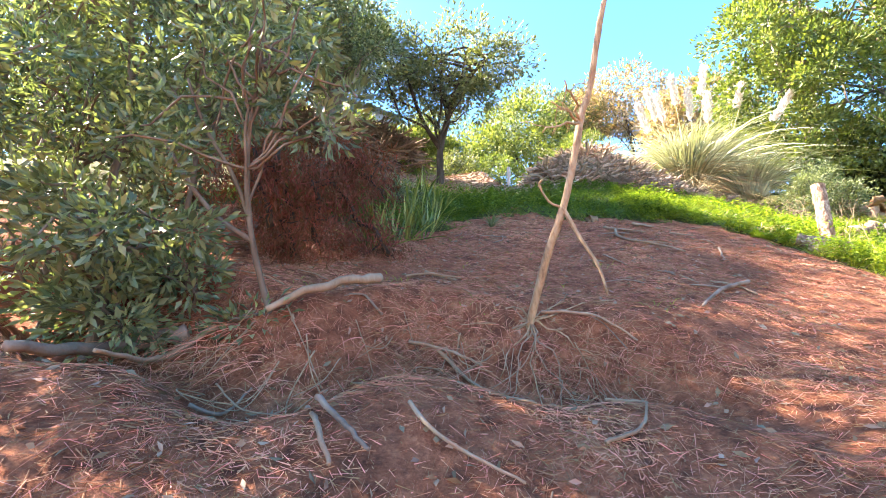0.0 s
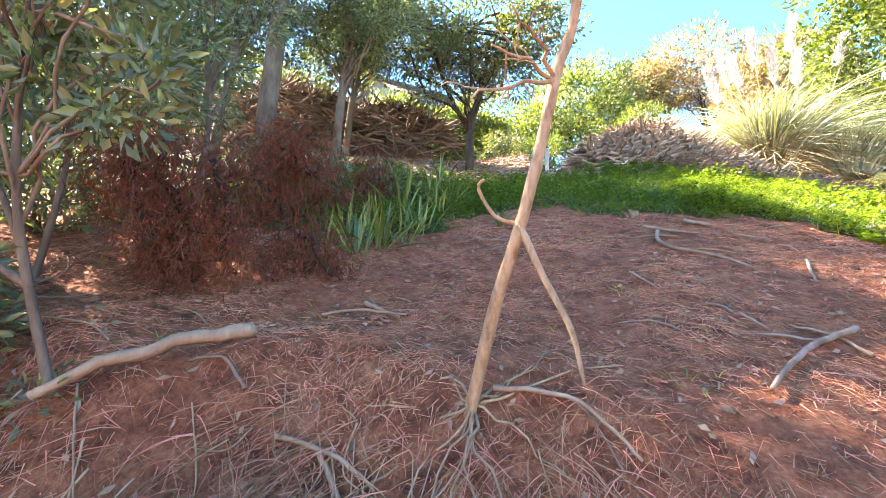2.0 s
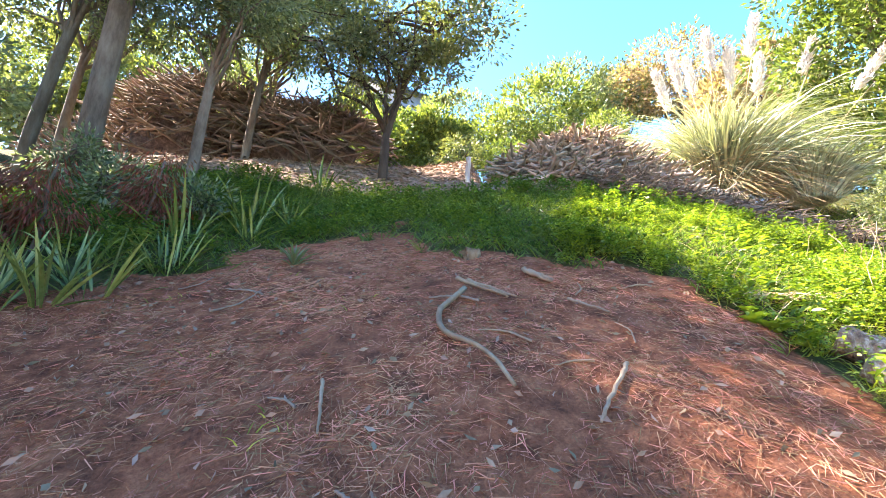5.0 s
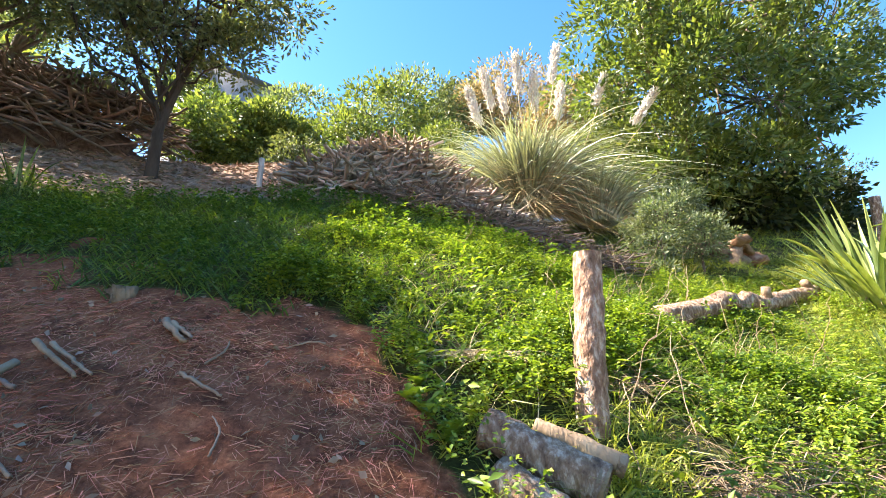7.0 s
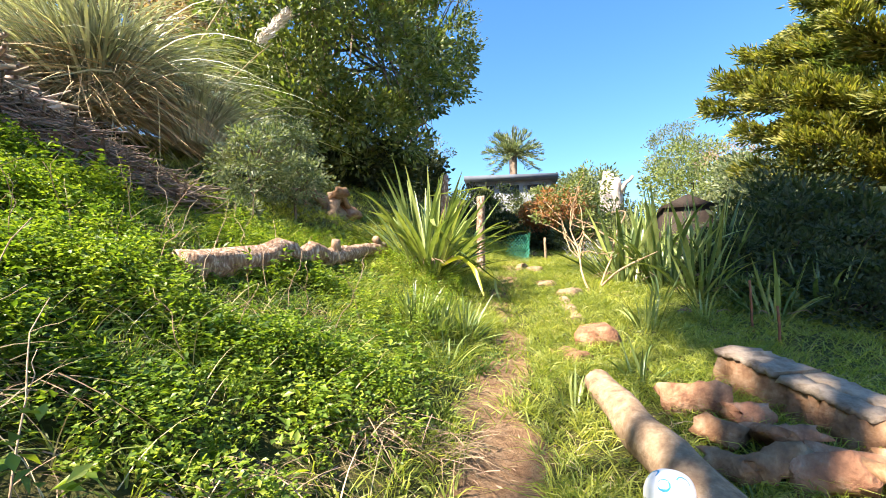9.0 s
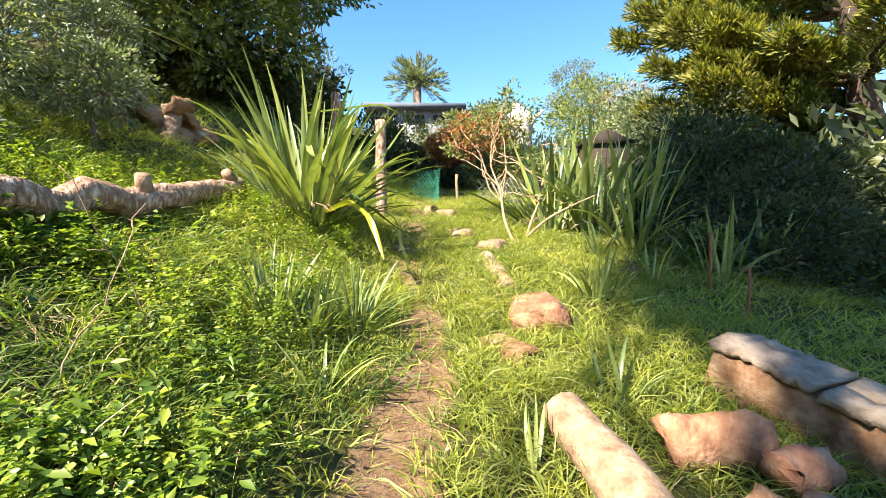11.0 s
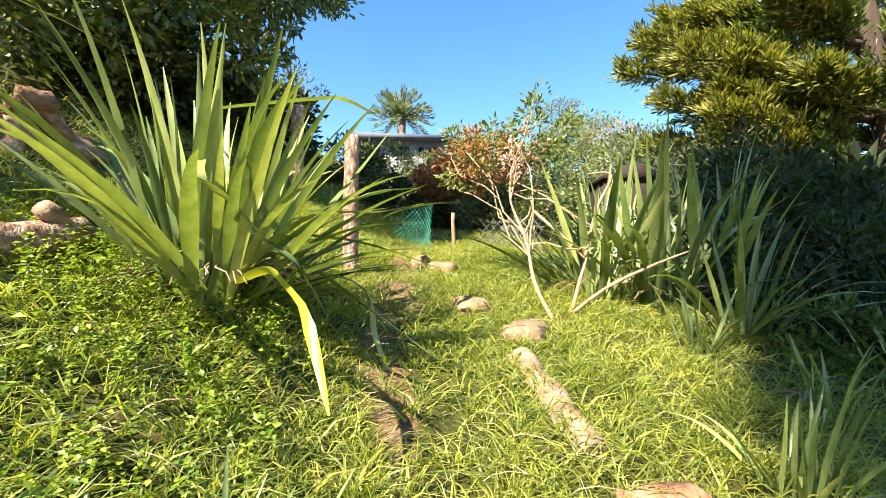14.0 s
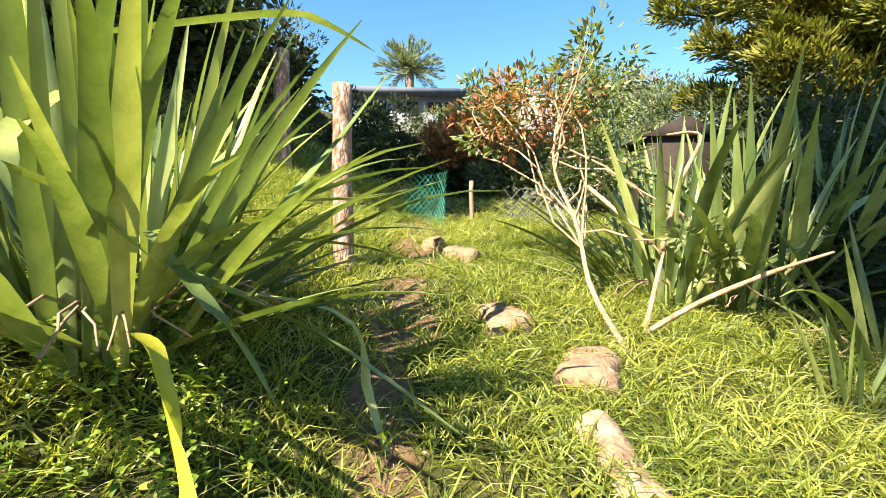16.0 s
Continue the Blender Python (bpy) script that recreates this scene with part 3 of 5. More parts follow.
# white ball with blue print
BALL = on(7.5, 3.72, 0.1)
ball = thing("ball", BALL, "white plastic ball with blue print on the grass", "ball")
part("shell", lump(BALL, (0.11, 0.11, 0.11), 28, 0.0), M_WHITE, ball, smooth=True)
for q in ((-0.75, 0.1, 0.66), (-0.4, -0.5, 0.77), (-0.2, 0.55, 0.8)):
    d = unit(np.array([q]))[0]
    part("printed_patch", tube([BALL + d * 0.1, BALL + d * 0.1115], (0.03, 0.028), 9), M_BLUE, ball, "blue printed patch")

# white weathered stump
ST = arr(24.2, 8.4, 8.46)
SP = on(ST[0], ST[1])
stump = thing("tall_stump", SP, "tall bleached dead tree stump with split top", "stump")
part("trunk", tube(bent(SP - [0, 0, 0.3], ST - [0, 0, 0.35], 14, 0.01), (0.55, 0.46, 0.42), 16, 0.09), M_STUMP, stump)
for dx, dy, h in ((-0.1, 0.2, 0.4), (0.1, -0.05, 0.3), (0.1, -0.25, 0.1), (-0.1, 0.05, 0.36)):
    part("splinter", tube([ST + [dx, dy, -0.6], ST + [dx, dy, h - 0.35]], (0.15, 0.1, 0.06), 7, 0.1), M_STUMP, stump)
part("broken_limb", tube(bent(ST + [0, -0.3, -1.0], ST + [0, -0.9, -0.3], 6), (0.12, 0.06), 8, 0.05), M_STUMP, stump)
for p, r, h, lb in ((on(11.9, 7.3), 0.072, 1.3, "round weathered timber post beside the path"), (on(13.2, 9.0), 0.09, 1.3, "round weathered timber post"),):
    q = thing("gate_post", p, lb, "post")
    part("shaft", tube(bent(p - [0, 0, 0.2], p + [0, 0, h], 10, 0.004), (r, r * 0.95), 14, 0.03), M_POST, q)
for p, r, h, m, lb in ((arr(14.23, 7.12, 3.99), 0.03, 0.5, M_DEADWOOD, "thin wooden stake by the mesh"), (arr(11.13, 3.49, 2.84), 0.013, 0.55, M_RUSTIRON, "rusty iron stake in the shaded grass"),
                    (arr(2.33, 10.42, 5.77), 0.05, 0.55, M_STUMP, "short pale marker stake on the mulch"), (arr(10.75, 3.27, 2.72), 0.013, 0.4, M_RUSTIRON, "rusty iron stake in the shaded grass")):
    p = np.asarray(p)
    q = thing("stake", p, lb, "stake")
    part("rod", tube(bent(p - [0, 0, 0.15], p + [0, 0, h], 6, 0.01), (r, r * 0.9), 8, 0.03), m, q)

# rolls of mesh by the gate
def mesh_roll(p, w, h, m, label, lean=0.1):
    p = np.asarray(p, float)
    ob = thing("mesh_roll", p, label, "netting")
    bits = []
    for k in range(11):
        for sgn in (-1, 1):
            u = np.linspace(0, 1, 9)
            x0 = (k / 10 - 0.5) * w + sgn * (u - 0.5) * h * 0.7
            keep = np.abs(x0) < w / 2
            if keep.sum() > 1:
                uu, xx = u[keep], x0[keep]
                bits.append(tube(np.stack([p[0] + lean * uu + 0.25 * np.cos(xx / w * 3), p[1] - xx, p[2] + uu * h], -1), (0.005, 0.005), 4, cap=False))
    part("netting", joined(bits), m, ob)


mesh_roll(arr(13.78, 7.57, 3.96), 0.55, 0.62, M_MESH, "bent green plastic garden mesh beside the path")
mesh_roll(arr(14.15, 6.3, 3.89), 0.9, 0.5, M_WIRE, "grey chicken wire fence in the weeds")

# shed, houses
def house(name, c, w, d, h, rz, label, wall=M_WALL, roof=M_ROOF, rise=0.0, windows=3, down=4.0):
    c = np.asarray(c, float)
    ob = thing(name, c, label, "house" if windows else "shed")
    part("wall", box(c + [0, 0, (h - down) / 2], (w, d, h + down), rz), wall, ob)
    if rise:
        V = np.array([(-w * 0.58, -d * 0.58, h), (w * 0.58, -d * 0.58, h), (w * 0.58, d * 0.58, h), (-w * 0.58, d * 0.58, h), (-w * 0.58, 0, h + rise), (w * 0.58, 0, h + rise)])
        ca, sn = math.cos(rz), math.sin(rz)
        V[:, :2] = V[:, :2] @ np.array([[ca, sn], [-sn, ca]])
        part("roof", (V + c, tris(np.array([[0, 1, 5, 4], [2, 3, 4, 5], [0, 4, 3, 3], [1, 2, 5, 5], [0, 3, 2, 1]]))), roof, ob)
    else:
        part("roof", box(c + [0, 0, h + 0.12], (w * 1.12, d * 1.2, 0.22), rz), roof, ob)
    for k in range(windows):
        for sgn in (-1, 1):
            off = np.array([(k + 0.5) / windows - 0.5, 0, 0]) * w * 0.9 + [0, sgn * d / 2, h * 0.55]
            ca, sn = math.cos(rz), math.sin(rz)
            o = arr(off[0] * ca - off[1] * sn, off[0] * sn + off[1] * ca, off[2])
            win = part("window", box(c + o, (w / windows * 0.6, 0.1, h * 0.4), rz), M_GLASS, ob, "dark glazed window")
    return ob


house("house", arr(27.31, 14.64, 8.26), 4.2, 4, 0.95, radians(-62), "low grey house with flat dark roof up the slope", windows=3)
house("house", arr(-10.4, 48.16, 26.35), 11, 8, 2.2, radians(-58), "long house with blue-grey roof above the trees", roof=M_ROOF, windows=4, down=12)
house("garden_shed", arr(16.96, 4.85, 4.95), 0.9, 1.0, 0.3, radians(20), "small dark timber shed among bushes", M_HUT, M_HUT, 0.28, 0, 1.5)

# ---- bare leaning dead tree ----
DB = arr(1.07, 2.8, float(G(1.07, 2.8)))
dead = thing("dead_tree", DB, "leaning bare dead sapling with peeling tan bark", "dead tree")
trunk_line = smooth_line([DB - [0.03, -0.03, 0.1], (1.15, 2.66, 2.05), (1.26, 2.53, 2.4), (1.34, 2.5, 2.72), (1.41, 2.49, 3.03), (1.47, 2.46, 3.2), (1.52, 2.36, 3.55), (1.66, 2.28, 4.2), (1.8, 2.3, 5.0)], 40)
part("trunk", tube(trunk_line, (0.028, 0.025, 0.022, 0.023, 0.021, 0.02, 0.016, 0.011), 12, 0.09), M_BARE, dead, smooth=True)
part("prop_branch", tube(smooth_line([(1.25, 2.53, 2.4), (1.33, 2.5, 2.2), (1.42, 2.46, 2.0), (1.45, 2.43, 1.82)], 14), (0.015, 0.013, 0.011, 0.005), 9, 0.05), M_BARE, dead, smooth=True)
part("stub", tube(smooth_line([(1.24, 2.54, 2.4), (1.16, 2.5, 2.42), (1.1, 2.48, 2.52), (1.12, 2.46, 2.55)], 10), (0.009, 0.006), 7), M_BARE, dead)
for tgt in ((1.15, 2.27, 2.98), (1.08, 2.25, 2.76), (1.22, 2.2, 3.08)):
    B = bent((1.4, 2.49, 2.97), tgt, 10, 0.05, -0.05)
    part("side_branch", tube(B, (0.01, 0.007, 0.004), 7), M_BARE, dead)
    for k in range(5):
        s = B[3 + k]
        part("twig", tube(bent(s, s + RNG.normal(size=3) * [0.1, 0.07, 0.07], 6, 0.1), (0.004, 0.002), 5), M_BARE, dead)
bits = []
for k in range(16):
    a = RNG.uniform(0, 6.28)
    x, y = DB[0] + math.cos(a) * RNG.uniform(0.3, 0.8), DB[1] + math.sin(a) * RNG.uniform(0.15, 0.5)
    part("root", tube(bent(DB + [0, 0, 0.03], on(x, y, 0.02), 8, 0.06), (0.007, 0.003), 6), M_BARE if k % 2 else M_DEADWOOD, dead)

# sticks and roots on the litter
def stick(pts, r, label="dry fallen stick on the pine litter", m=M_DEADWOOD, lift=0.02):
    P = smooth_line([on(x, y, lift + r) for x, y in pts], 14)
    P = P + RNG.normal(size=P.shape) * min(0.006, r * 0.2)
    ob = thing("stick", P[0], label, "stick", "sticks on the litter")
    part("wood", tube(P, (r, r * 0.8, r * 0.5), 7, 0.06), m, ob)


def s2(*pp):
    return [(p[0], p[1]) for p in pp]


stick(s2(arr(2.66, 5.07, 2.97), arr(2.54, 4.75, 2.79), arr(2.61, 4.48, 2.65), arr(2.8, 4.37, 2.59), arr(2.93, 4.13, 2.46)), 0.018, "long curved grey root on the litter", M_DEADWOOD)
stick(s2(arr(2.96, 3.36, 2.04), arr(2.57, 3.11, 1.9), arr(2.22, 2.8, 1.74)), 0.018, "thick fallen branch on the litter", M_STICK)
stick(s2(arr(0.08, 2.81, 1.85), arr(-0.19, 2.54, 1.73), arr(-0.48, 2.36, 1.63)), 0.035, "broken pale branch on the bank", M_DEADWOOD, 0.12)
stick(s2(arr(-0.76, 2.39, 1.63), arr(-0.95, 2.26, 1.49), arr(-0.96, 1.79, 1.4)), 0.018, lift=0.06)
stick(s2(arr(-0.91, 2.38, 1.6), arr(-1.2, 2.24, 1.52), arr(-1.23, 1.69, 1.4)), 0.045, "rotting grey log under the shrubs", M_STICK, 0.03)
stick(s2(arr(-0.17, 2.16, 1.29), arr(0.01, 1.63, 1.16), arr(0.11, 1.43, 1.04)), 0.014, lift=0.04)
stick(s2(arr(-0.04, 1.81, 1.26), arr(0.09, 1.66, 1.18), arr(0.22, 1.52, 1.07)), 0.014, m=M_STICK, lift=0.05)
stick(s2(arr(0.29, 2.7, 1.56), arr(0.55, 2.68, 1.5), arr(0.73, 2.59, 1.43)), 0.012, lift=0.05)
stick(s2(arr(0.47, 2.7, 1.54), arr(0.7, 2.46, 1.33), arr(0.87, 1.89, 1.2)), 0.012, lift=0.05)
stick(s2(arr(0.34, 1.83, 1.23), arr(0.47, 1.65, 1.12), arr(0.75, 1.52, 1.01)), 0.01, lift=0.03)
stick(s2(arr(1.16, 2.84, 1.74), arr(1.47, 2.78, 1.7), arr(1.66, 2.57, 1.55)), 0.012, lift=0.05)
stick(s2(arr(2.12, 4.16, 2.46), arr(2.22, 3.88, 2.32)), 0.009)
stick(s2(arr(3.44, 4.39, 2.61), arr(3.23, 4.01, 2.4)), 0.012)
stick(s2(arr(2.5, 3.52, 2.12), arr(2.54, 3.34, 2.03)), 0.008)
stick(s2(arr(2.66, 5.26, 3.07), arr(2.98, 4.99, 2.94)), 0.012)
stick(s2(arr(3.09, 5.44, 3.19), arr(3.24, 5.29, 3.1)), 0.014)
stick(s2(arr(2.59, 5.27, 3.08), arr(2.93, 4.97, 2.93)), 0.015)
stick(s2(arr(3.05, 5.45, 3.18), arr(3.22, 5.25, 3.08)), 0.02)
stick(s2(arr(3.29, 5.04, 2.96), arr(3.5, 4.89, 2.88)), 0.01)
stick(s2(arr(0.37, 3.57, 2.16), arr(0.62, 3.42, 2.05)), 0.016, "broken bleached branch on the litter", M_DEADWOOD)
stick(s2(arr(0.23, 3.25, 2.06), arr(0.4, 3.33, 2.06), arr(0.66, 3.42, 2.05)), 0.01, lift=0.05)
for k in range(60):
    x, y = RNG.uniform(-1.5, 3.9), RNG.uniform(0.3, 6.0)
    if litter_mask(x, y) > 0.5 and side(x, y) > 0.5:
        a, l = RNG.uniform(0, 3.14), RNG.uniform(0.06, 0.22)
        stick([(x, y), (x + math.cos(a) * l, y + math.sin(a) * l), (x + math.cos(a + 0.3) * 2 * l, y + math.sin(a + 0.3) * 2 * l)], RNG.uniform(0.004, 0.01), "thin dry twig on the pine litter", M_STICK if k % 2 else M_DEADWOOD, 0.01)

for k in range(46):
    x = RNG.uniform(-0.7, 1.6)
    y = 2.5 + 0.22 * math.sin(x * 2.1) + RNG.normal() * 0.13
    a, l = RNG.uniform(-2.6, -0.5), RNG.uniform(0.08, 0.22)
    stick([(x, y), (x + math.cos(a) * l, y + math.sin(a) * l), (x + math.cos(a + RNG.normal() * 0.5) * 2 * l, y + math.sin(a) * 1.8 * l)], RNG.uniform(0.002, 0.005), "thin dry root hanging over the broken bank", (M_BARE, M_DEADWOOD)[k % 2], RNG.uniform(0.01, 0.06))

# ---- piles ----
def pile(name, centres, m_core, m_stick, label, n, length, r, category="brush pile", spread=0.5):
    c0 = np.asarray(centres[0][0])
    ob = thing(name, on(c0[0], c0[1]), label, category)
    core, bits, big = [], [], []
    for (x, y), (rx, ry, h) in centres:
        core.append(lump((x, y, float(G(x, y)) - 0.05), (rx * 0.72, ry * 0.72, h * 0.55), 40, 0.3))
        k = int(n * rx * ry)
        for _ in range(k):
            a, q = RNG.uniform(0, 6.28), RNG.random() ** 0.5
            px, py = x + rx * q * math.cos(a), y + ry * q * math.sin(a)
            pz = float(G(px, py)) + h * math.sqrt(max(0, 1 - q * q)) + RNG.uniform(-0.05, 0.1)
            b = RNG.uniform(0, 6.28)
            l = length * RNG.uniform(0.3, 1.2)
            d = arr(math.cos(b), math.sin(b), RNG.normal() * 0.22) * l / 2
            rr = r * RNG.uniform(0.4, 1.3)
            bits.append(tube(bent(arr(px, py, pz) - d, arr(px, py, pz) + d, 4, 0.06), (rr, rr * 0.5), 4, cap=False))
    part("core", joined(core), m_core, ob)
    tagged(part("brush", joined(bits), m_stick, ob), "", "", "", "stuff")
    return ob


pile("brush_pile", [((-2.2, 12.4), (2.3, 1.5, 1.7)), ((-4.9, 12.4), (2.7, 1.7, 2.7)), ((-8.0, 13.6), (2.4, 1.7, 1.8))], M_MULCH, M_STICK, "big dark heap of cut branches and brush", 330, 1.3, 0.03)
pile("slash_pile", [((4.5, 11.4), (1.5, 1.2, 1.05)), ((3.9, 10.3), (1.1, 1.0, 0.45)), ((5.3, 10.6), (1.1, 1.0, 0.6)), ((5.9, 9.8), (0.9, 0.8, 0.3))], M_PALEMULCH, M_PALE, "heap of sun-bleached wood slash and sticks", 620, 0.75, 0.032)
pile("brush_pile", [((6.4, 8.9), (0.9, 0.6, 0.25)), ((7.2, 8.4), (0.7, 0.4, 0.18)), ((5.2, 9.2), (1.0, 0.6, 0.25))], M_MULCH, M_STICK, "low dark brush along the foot of the slash heap", 900, 0.55, 0.01)
for a, b, r in ((arr(4.27, 13.25, 7.5), arr(6.01, 12.14, 6.37), 0.06), (arr(4.67, 13.13, 7.7), arr(5.63, 12.17, 6.55), 0.05), (arr(3.66, 12.53, 6.67), arr(5.05, 12.67, 7.11), 0.04), (arr(4.81, 13.11, 7.64), arr(5.9, 12.95, 7.44), 0.06)):
    log_thing("branch", a, b, (r, r, r * 0.7), M_SAWN, "pale cut branch on the slash heap", "branch", group="branches on the heap")
for a, b, r in ((arr(-7.01, 11.16, 6.79), arr(-5.24, 10.89, 6.4), 0.1), (arr(-4.03, 10.64, 5.68), arr(-3.52, 11, 6.57), 0.09)):
    log_thing("branch", a, b, (r, r, r * 0.7), M_STUMP, "bleached thick branch beside the brush heap", "branch", group="branches on the heap")
SB = arr(10.3, 9.41, 4.69)
sq = thing("uprooted_stump", SB, "uprooted stump with split reddish wood in the grass", "stump")
for k in range(13):
    p = SB + [RNG.uniform(-0.5, 0.45), RNG.uniform(-0.35, 0.3), RNG.uniform(-0.05, 0.14)]
    d = arr(RNG.normal() * 0.16 - 0.12, RNG.normal() * 0.14 + 0.05, RNG.uniform(0.12, 0.3))
    r = RNG.uniform(0.08, 0.17)
    th = np.linspace(0.2, RNG.uniform(2.6, 4.6), 8)
    part("split_wood", hewn(p - d, p + d, [(r * math.cos(t_), r * math.sin(t_)) for t_ in th] + [(0.0, 0.0)], 8, r * 0.1, 0.08), (M_REDWOOD, M_SAWN)[k % 2], sq)


# ---- strap-leaved plants ----
def strap_mesh(length, width, lean, curl, m, seg=11, name="leaf"):
    """A keeled strap leaf that leans out along +x and arches over."""
    u = np.linspace(0, 1, seg)
    ang = lean + curl * u ** 2.2
    dx, dz = np.sin(ang) * length / seg, np.cos(ang) * length / seg
    x, z = np.cumsum(dx) - dx[0], np.cumsum(dz) - dz[0]
    w = width * np.clip(0.5 + 1.2 * u, 0, 1) * np.clip((1 - u) / 0.45, 0.03, 1) ** 0.75 / 2
    keel = w * 0.4
    V = np.stack([np.stack([x - np.cos(ang) * 0, -w, z], -1), np.stack([x + keel * np.cos(ang), np.zeros(seg), z - keel * np.sin(ang)], -1), np.stack([x, w, z], -1)], 1).reshape(-1, 3)
    F = []
    for i in range(seg - 1):
        a = 3 * i
        F += [[a, a + 1, a + 4, a + 3], [a + 1, a + 2, a + 5, a + 4]]
    return mesh_of(name, V, np.array(F), m, True)


FLAX_KINDS = [strap_mesh(l, w, le, cu, M_FLAX) for l, w, le, cu in ((1.75, 0.07, 0.1, 0.12), (1.9, 0.08, 0.22, 0.22), (1.85, 0.08, 0.38, 0.3), (1.8, 0.085, 0.52, 0.35), (1.75, 0.085, 0.66, 0.75), (1.6, 0.075, 0.85, 0.45), (1.5, 0.07, 1.02, 0.4), (1.8, 0.085, 0.4, 1.1))]


def flax(p, n, size, label, spread=0.25, lean=1.0, group="flax clumps", seed=1, dead=8):
    rg = np.random.default_rng(seed)
    p = np.asarray(p, float)
    ob = thing("flax_plant", p, label, "flax", group)
    for k in range(n):
        q = rg.random()
        me = FLAX_KINDS[min(7, int(q ** (1 / lean) * 8))]
        lf = new("leaf", me)
        lf.parent = ob
        a = rg.uniform(0, 6.283)
        f = a + rg.normal() * 0.35
        rad = spread * size * rg.random() ** 0.5
        lf.matrix_basis = pose(math.cos(f) * rad, math.sin(f) * rad, -0.04, rg.normal() * 9, rg.normal() * 10, math.degrees(a)) @ Matrix.Scale(size * rg.uniform(0.7, 1.08), 4)
    for k in range(dead):
        a = rg.uniform(0, 6.283)
        s = p + [math.cos(a) * 0.15, math.sin(a) * 0.15, 0.1]
        part("dead_leaf", tube(bent(s, s + [math.cos(a) * 0.5 * size, math.sin(a) * 0.5 * size, -0.0], 6, 0.08, -0.2), (0.007, 0.003), 5), M_DRYWEED, ob, "withered brown leaf")
    return ob


FX = on(10.2, 7.12)
main_flax = flax(FX, 135, 0.88, "large green flax clump with arching sword leaves", 0.33, 1.0, seed=3, dead=22)


def ribbon(ctrl, width, n=14, sag=(0, 0, 1)):
    """A folded strap leaf along a line of points."""
    P = smooth_line([np.asarray(c) for c in ctrl], n)
    D = unit(np.gradient(P, axis=0))
    S = unit(np.cross(D, np.array([sag])))
    U = np.cross(S, D)
    u = np.linspace(0, 1, n)
    w = (width * np.clip(0.55 + u, 0, 1) * np.clip((1 - u) / 0.5, 0.03, 1) ** 0.7 / 2)[:, None]
    V = np.stack([P - S * w + U * w * 0.35, P, P + S * w + U * w * 0.35], 1).reshape(-1, 3)
    F = []
    for i in range(n - 1):
        a = 3 * i
        F += [[a, a + 1, a + 4, a + 3], [a + 1, a + 2, a + 5, a + 4]]
    return V, np.array(F)


part("yellow_leaf", ribbon(((10.05, 6.8, 3.62), (9.84, 6.42, 3.68), (9.76, 6.26, 3.64), (9.63, 6.02, 3.5), (9.52, 5.84, 3.22)), 0.085, sag=(0.6, 0.6, 0.5)), M_YELLOW, main_flax, "drooping bright yellow leaf", True)
for ctrl, w in (((FX + [0.1, -0.15, 0.3], arr(10.45, 6.71, 3.89), arr(10.87, 6.48, 3.85), arr(11.22, 6.13, 3.7)), 0.075), ((FX + [0, -0.2, 0.3], arr(10.19, 6.54, 3.74), arr(10.48, 6.33, 3.51), arr(10.65, 5.88, 3.16)), 0.075),
                ((FX + [0.1, -0.1, 0.4], arr(10.62, 6.59, 4.04), arr(10.89, 6.44, 4.07), arr(11.21, 6.22, 4.17)), 0.06), ((FX + [-0.1, -0.1, 0.9], arr(9.71, 6.68, 4.12), arr(9.84, 6.62, 4), arr(9.98, 6.53, 3.83)), 0.07),
                ((FX + [0.1, -0.2, 0.2], arr(10.56, 6.39, 3.61), arr(10.59, 6.29, 3.31), arr(10.53, 6.14, 3.04)), 0.06), ((FX + [0.1, 0, 0.4], arr(10.37, 6.64, 3.91), arr(10.64, 6.55, 4.17), arr(11.04, 6.43, 4.66)), 0.07),
                ((FX + [0, 0, 1.1], arr(10.44, 6.57, 4.69), arr(10.67, 6.53, 4.75), arr(10.84, 6.39, 4.68)), 0.07), ((FX + [0, -0.2, 0.4], arr(10.01, 6.45, 3.77), arr(10.05, 6.33, 3.61), arr(10.08, 6.25, 3.46)), 0.05)):
    part("arching_leaf", ribbon(ctrl, w), M_FLAX, main_flax, "long leaf arching over the path", True)
flax(arr(12.59, 5.11, 3.45)[:2].tolist() + [float(G(*arr(12.59, 5.11, 3.45)[:2]))], 60, 0.85, "upright green flax clump behind a leggy bush", 0.3, 0.7, seed=5)
for xy, n, s, sd in (((12.9, 4.6), 45, 0.95, 8), ((13.6, 4.1), 40, 1.0, 9), ((14.3, 5.0), 30, 0.9, 10)):
    flax(on(*xy), n, s, "tall dark green flax clump in half shade", 0.3, 0.6, seed=sd)
